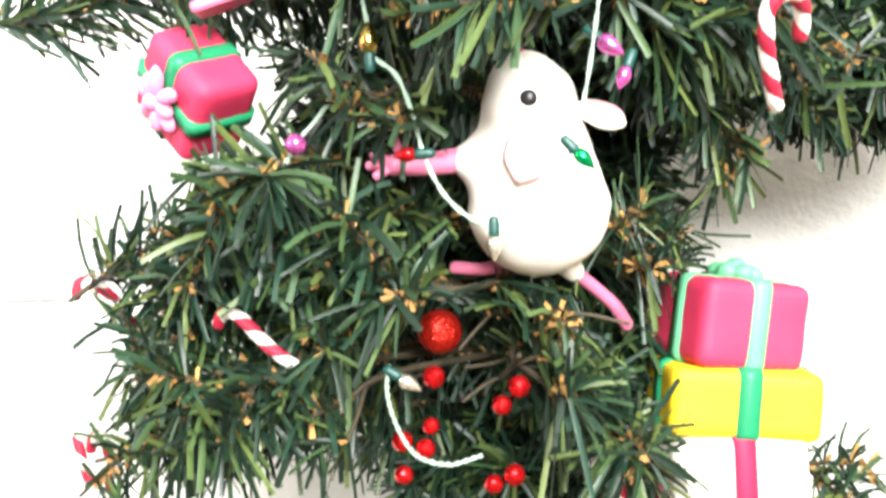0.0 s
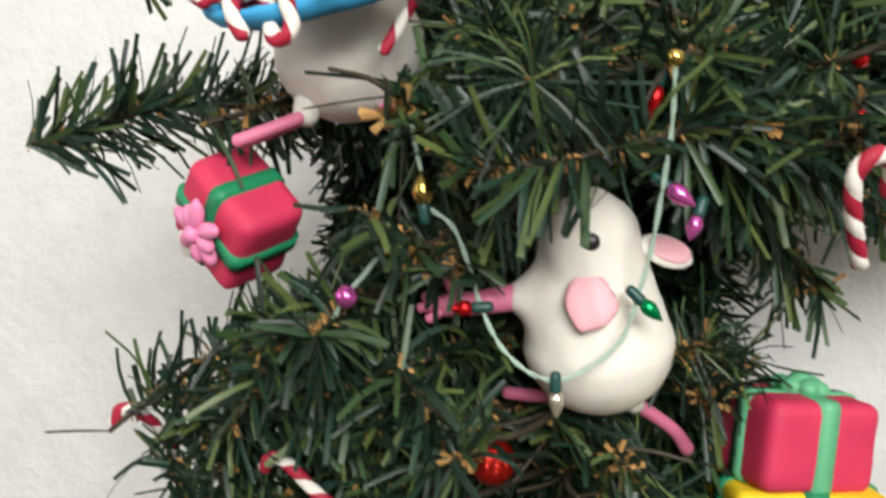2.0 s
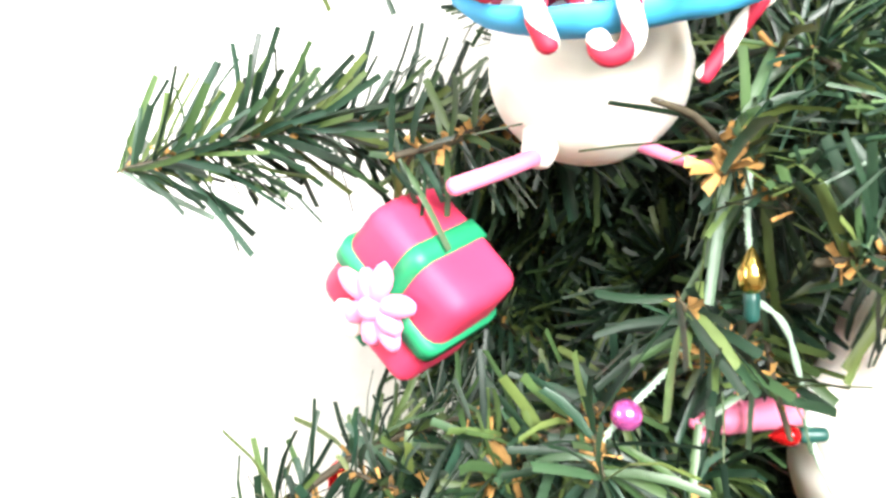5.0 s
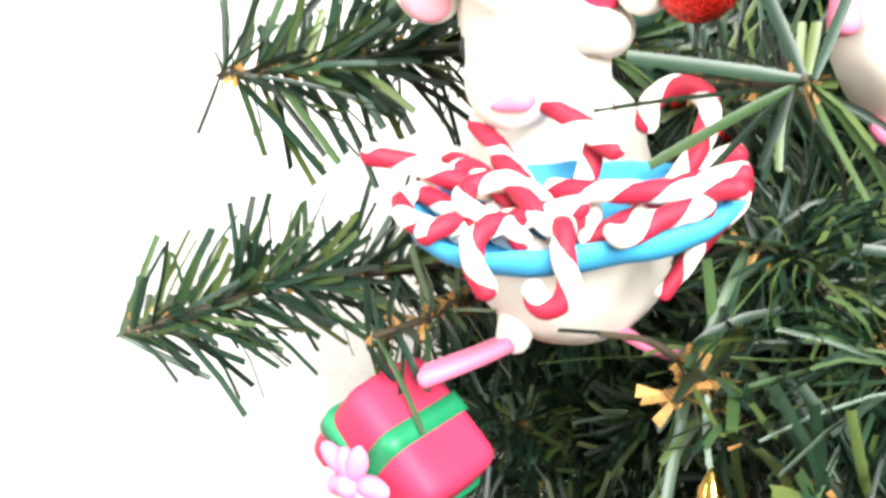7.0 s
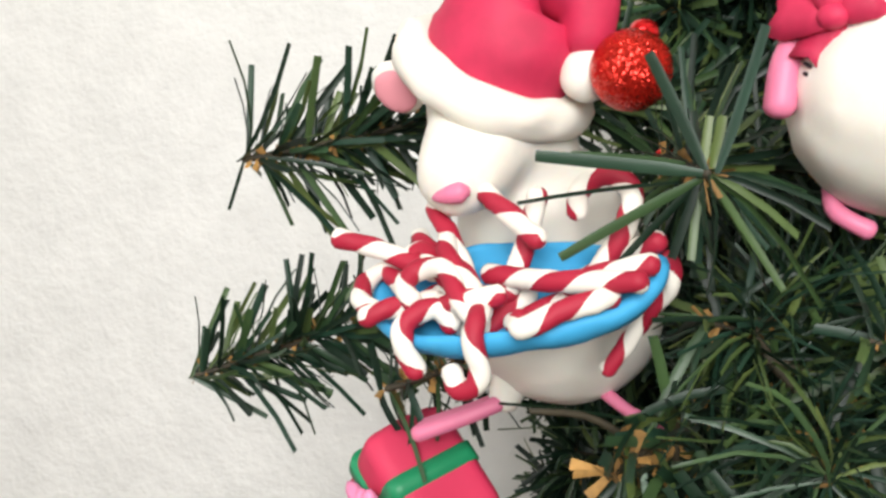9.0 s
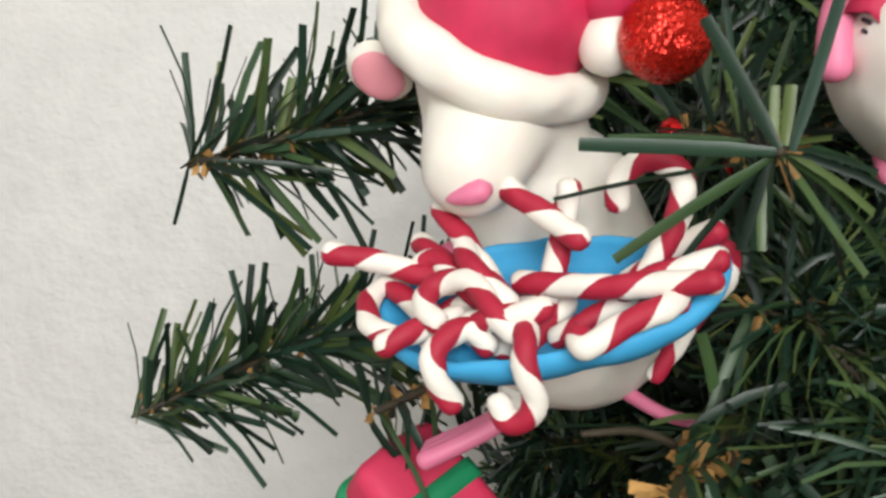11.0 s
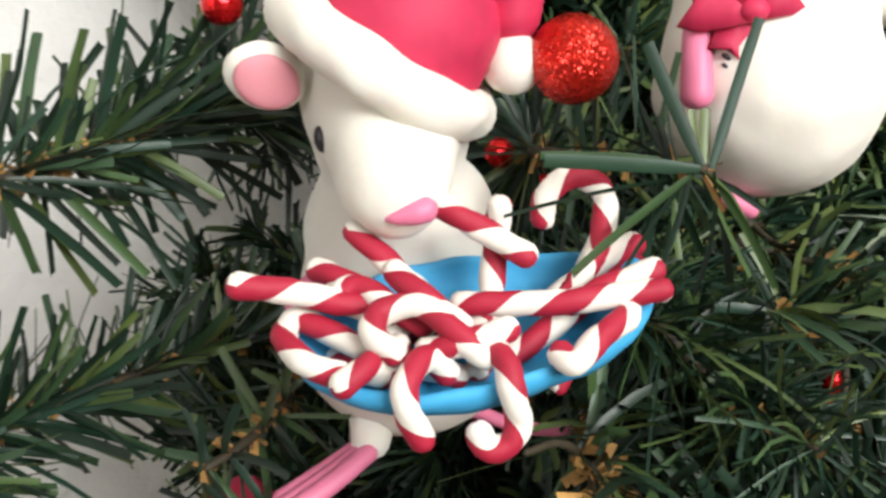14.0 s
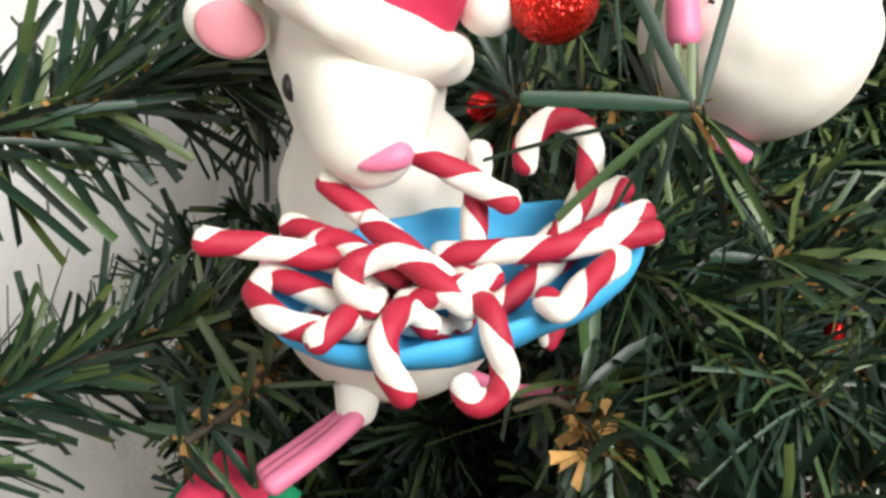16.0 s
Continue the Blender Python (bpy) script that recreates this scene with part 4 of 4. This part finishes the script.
# the magenta gift: its decorated face looks out and a little down
face_n = Vector((-0.61, -0.72, -0.27)).normalized()
gx = turned(face_n)
q45 = radians(45 - 2)
turn45 = np.array([[math.cos(q45), -math.sin(q45), 0], [math.sin(q45), math.cos(q45), 0], [0, 0, 1]])
R3 = gx @ turn45
GIFT_H = 0.031
gm = Matrix([[*R3[0], 0], [*R3[1], 0], [*R3[2], 0], [0, 0, 0, 1]])
gm = Matrix.Translation(Vector((-0.0365, 0.4165, 1.3555)) - face_n * GIFT_H) @ gm
magenta_gift = gift("magenta clay gift with green ribbon and pink flower bow", gm, 0.0412, 0.0412, GIFT_H, 0.0055, GIFT_PINK, RIBBON_GREEN, 0.0065)
clay_flower(magenta_gift, (0, 0, GIFT_H + 0.0020), (0, 0, 1), 8, 0.0120, 0.0035, CANDY_PINK, "flower_bow")
knot = Pile()
ball(knot, (0, 0, GIFT_H + 0.0025), (0.0036, 0.0036, 0.0036), 0, 14, 9)
knot.make("knot", CANDY_PINK, magenta_gift)
tag = Pile()
ball(tag, (-0.0140, 0.0050, GIFT_H + 0.0022), (0.006, 0.006, 0.0022), 0, bumps=0.1)
tag.make("tag", CREAM, magenta_gift, "small white clay tag")

STACK = "stacked clay gifts"
turn_stack = 10
white_gift = gift("white clay gift with red ribbon under a yellow gift", pose(0.2065, 0.488, 1.171, 0, -3, turn_stack), 0.064, 0.05, 0.036, 0.006, CREAM, HAT_RED, 0.010, group=STACK)
yellow_gift = gift("yellow clay gift with green ribbon in a stack", pose(0.2075, 0.4875, 1.2050, 0, 4, turn_stack - 4), 0.070, 0.05, 0.0315, 0.005, YELLOW, RIBBON_GREEN, 0.010, group=STACK)
red_gift = gift("crimson clay gift with mint ribbon and bow on top", pose(0.2060, 0.4885, 1.2362, 2, 6, 20), 0.055, 0.047, 0.0405, 0.006, GIFT_PINK, MINT, 0.0085, group=STACK)
clay_flower(red_gift, (0.0, 0.0, 0.0415), (0, 0, 1), 6, 0.0105, 0.0052, MINT)


# ---- hanging canes ----
HANG = "candy canes hung on the branches"
HLABEL = "red and white clay candy cane hung on a green branch"
cane([(0.2035, 0.368, 1.367), (0.2015, 0.36, 1.375), (0.195, 0.352, 1.3785), (0.1885, 0.353, 1.373), (0.1905, 0.361, 1.36), (0.1965, 0.372, 1.3435)], 0.0029, HANG, HLABEL, 40, 0.0155)
cane([(-0.012, 0.405, 1.264), (-0.0085, 0.402, 1.2685), (-0.002, 0.400, 1.2675), (0.009, 0.3985, 1.257), (0.0215, 0.398, 1.2475)], 0.0027, HANG, HLABEL, 40, 0.0145)
cane([(-0.086, 0.438, 1.2725), (-0.0825, 0.438, 1.2785), (-0.075, 0.44, 1.2765), (-0.068, 0.449, 1.263), (-0.064, 0.46, 1.247)], 0.0028, HANG, HLABEL, 40, 0.0155)
cane([(-0.082, 0.442, 1.204), (-0.079, 0.44, 1.2105), (-0.0745, 0.44, 1.2085), (-0.0735, 0.442, 1.196), (-0.076, 0.445, 1.182)], 0.0026, HANG, HLABEL, 36, 0.0145)
cane([(-0.092, 0.451, 1.207), (-0.090, 0.45, 1.198), (-0.087, 0.452, 1.186)], 0.0025, HANG, HLABEL, 24, 0.0145)
cane([(0.137, 0.431, 1.197), (0.140, 0.43, 1.203), (0.1465, 0.43, 1.2035), (0.150, 0.431, 1.196), (0.151, 0.433, 1.178)], 0.0027, HANG, HLABEL, 36, 0.0145)


# ---- balls and beads ----
def bauble(place, radius, label, group, material, facets=0):
    root = tagged(new("bauble"), label, "bauble", group)
    p = Pile()
    if facets:
        ball(p, place, radius, 0, facets, max(4, facets // 2 + 1), bumps=0.05)
    else:
        ball(p, place, radius, 0, 40, 24)
    p.make("shell", material, root, "" if facets else "glittery shell").data.polygons.foreach_set("use_smooth", np.full(len(p.f), not facets))
    c = Pile()
    x, y, z = place
    tube(c, [(x, y + radius * 0.70, z + radius * 0.62), (x, y + radius * 0.90, z + radius * 0.80)], radius * 0.22, 10, 4)
    c.make("cap", GOLD if not facets else SOCKET, root, "small metal cap")
    return root


RED_BALLS = "red glitter balls"
bauble((0.046, 0.376, 1.49), 0.0098, "round red glitter ball hanging beside the hat", RED_BALLS, GLITTER)
bauble((0.074, 0.4425, 1.2565), 0.0098, "round red glitter ball deep in the needles", RED_BALLS, GLITTER)
BEADS = "small red beads"
for place, r in (((0.050, 0.426, 1.468), 0.0042), ((0.0455, 0.404, 1.5015), 0.0042), ((-0.0205, 0.43, 1.5075), 0.0052), ((-0.011, 0.428, 1.514), 0.004), ((0.0735, 0.415, 1.2415), 0.0046), ((0.108, 0.42, 1.2370), 0.0046), ((0.101, 0.423, 1.2285), 0.0042),
                 ((0.060, 0.42, 1.2140), 0.0044), ((0.0715, 0.424, 1.2195), 0.0036), ((0.0695, 0.42, 1.2110), 0.0042), ((0.0605, 0.42, 1.2000), 0.0040), ((0.0975, 0.424, 1.1955), 0.0040), ((0.106, 0.42, 1.2005), 0.0044),
                 ((0.219, 0.44, 1.4180), 0.0034), ((0.2355, 0.44, 1.4225), 0.0036), ((0.243, 0.44, 1.4270), 0.0036), ((0.219, 0.44, 1.3960), 0.0030), ((0.066, 0.432, 1.458), 0.003)):
    bauble(place, r, "small faceted red bead hanging among the needles", BEADS, RED_FOIL, 18)


# ---- strings of tiny lights ----
def tiny_bulb(string, place, direction, material, label, length=0.0095, radius=0.0028):
    """A faceted drop-shaped bulb in its socket."""
    t = turned(direction)
    c = np.array(place)
    s = Pile()
    tube(s, [c - t @ np.array((0, 0, 0.0062)), c - t @ np.array((0, 0, 0.0006))], [0.0019, 0.0021], 12, 5)
    socket = s.make("socket", SOCKET, string, "dark green socket")
    b = Pile()
    prof = [(0.0, 0.55), (0.12, 0.85), (0.3, 1.0), (0.5, 0.92), (0.72, 0.6), (0.9, 0.26), (1.0, 0.05)]
    n = 12
    verts = [c + t @ np.array((radius * r * math.cos(2 * math.pi * j / n), radius * r * math.sin(2 * math.pi * j / n), length * u)) for u, r in prof for j in range(n)]
    faces = [(i * n + j, i * n + (j + 1) % n, (i + 1) * n + (j + 1) % n, (i + 1) * n + j) for i in range(len(prof) - 1) for j in range(n)]
    b.add(verts, faces + [tuple(range(n))[::-1], tuple((len(prof) - 1) * n + j for j in range(n))])
    return b.make("bulb", material, socket, label)


def bead(string, place, radius, material, label):
    p = Pile()
    ball(p, place, radius, 0, 18, 12)
    return p.make("bead", material, string, label)


def light_string(label, *runs):
    string = tagged(new("light_string"), label, "light string", group="strings of tiny lights")
    for run in runs:
        w = Pile()
        for k in (0, 1):
            line = curve_points(run, 60)
            off = [np.array((math.cos(i * 1.1 + k * math.pi), 0.3 * math.sin(i), math.sin(i * 1.1 + k * math.pi))) * 0.00042 for i in range(60)]
            tube(w, line + np.array(off), 0.0006, 6, 120)
        w.make("wire", WIRE, string, "pale green twisted wire")
    return string


front = light_string("pale green twisted wire with tiny coloured bulbs on the mouse",
                     [(0.1365, 0.3645, 1.409), (0.1362, 0.3705, 1.389), (0.1345, 0.3765, 1.3715), (0.1315, 0.382, 1.350), (0.1275, 0.3848, 1.3335), (0.1215, 0.3865, 1.3165), (0.109, 0.385, 1.3062), (0.098, 0.383, 1.3030),
                      (0.0885, 0.381, 1.3065), (0.0795, 0.380, 1.3155), (0.0730, 0.379, 1.3290), (0.0695, 0.378, 1.3420), (0.0640, 0.3765, 1.3565), (0.0565, 0.376, 1.3630)],
                     [(0.0545, 0.3755, 1.371), (0.052, 0.373, 1.383), (0.051, 0.37, 1.394)],
                     [(0.0405, 0.378, 1.3505), (0.0335, 0.379, 1.3415), (0.026, 0.3795, 1.333), (0.0175, 0.385, 1.319)])
tiny_bulb(front, (0.1285, 0.3845, 1.3300), (0.75, -0.05, -0.75), GREEN_FOIL, "shiny green bulb")
tiny_bulb(front, (0.0985, 0.3818, 1.2990), (0.02, 0, -1), SILVER, "pearly white bulb")
tiny_bulb(front, (0.0700, 0.3785, 1.3290), (-1, 0, -0.05), RED_FOIL, "shiny red bulb", 0.008)
tiny_bulb(front, (0.0543, 0.3735, 1.3650), (-0.05, 0, 1), GOLD, "shiny gold bulb", 0.0115, 0.0036)
tiny_bulb(front, (0.1365, 0.3785, 1.3695), (0.75, -0.3, -0.6), MAUVE, "shiny mauve bulb", 0.011, 0.0034)
tiny_bulb(front, (0.1465, 0.3814, 1.3595), (-0.35, -0.2, -0.9), MAUVE, "shiny mauve bulb", 0.009)
tiny_bulb(front, (0.1350, 0.3925, 1.4045), (-0.25, -0.05, -0.9), RED_FOIL, "shiny red bulb", 0.012)
bead(front, (0.1362, 0.364, 1.4105), 0.003, GOLD, "round gold bead")
bead(front, (0.0262, 0.3785, 1.333), 0.0040, MAUVE, "round mauve bead")
side_string = light_string("pale green wire with small bulbs at the tree's edge", [(-0.048, 0.459, 1.2995), (-0.0385, 0.455, 1.3005), (-0.025, 0.452, 1.294), (-0.014, 0.45, 1.285)], [(-0.042, 0.465, 1.271), (-0.021, 0.45, 1.272), (-0.01, 0.444, 1.258)])
tiny_bulb(side_string, (-0.05, 0.4595, 1.2955), (-0.45, 0, -0.9), RED_FOIL, "shiny red bulb", 0.011, 0.0034)
tiny_bulb(side_string, (-0.042, 0.4655, 1.2655), (0.0, 0, -1), GOLD, "shiny gold bulb")
tiny_bulb(side_string, (-0.0245, 0.4505, 1.2895), (0.05, 0, -1), SILVER, "pearly white bulb", 0.006)
low_string = light_string("pale green wire with small bulbs low in the tree", [(0.058, 0.39, 1.250), (0.0575, 0.392, 1.238), (0.061, 0.397, 1.224), (0.068, 0.40, 1.213), (0.08, 0.405, 1.2085), (0.093, 0.41, 1.211)])
tiny_bulb(low_string, (0.0625, 0.39, 1.2455), (0.8, 0, -0.5), SILVER, "pearly white bulb")
tiny_bulb(low_string, (0.013, 0.42, 1.2535), (0.9, 0, 0.2), GREEN_FOIL, "shiny green bulb", 0.007)
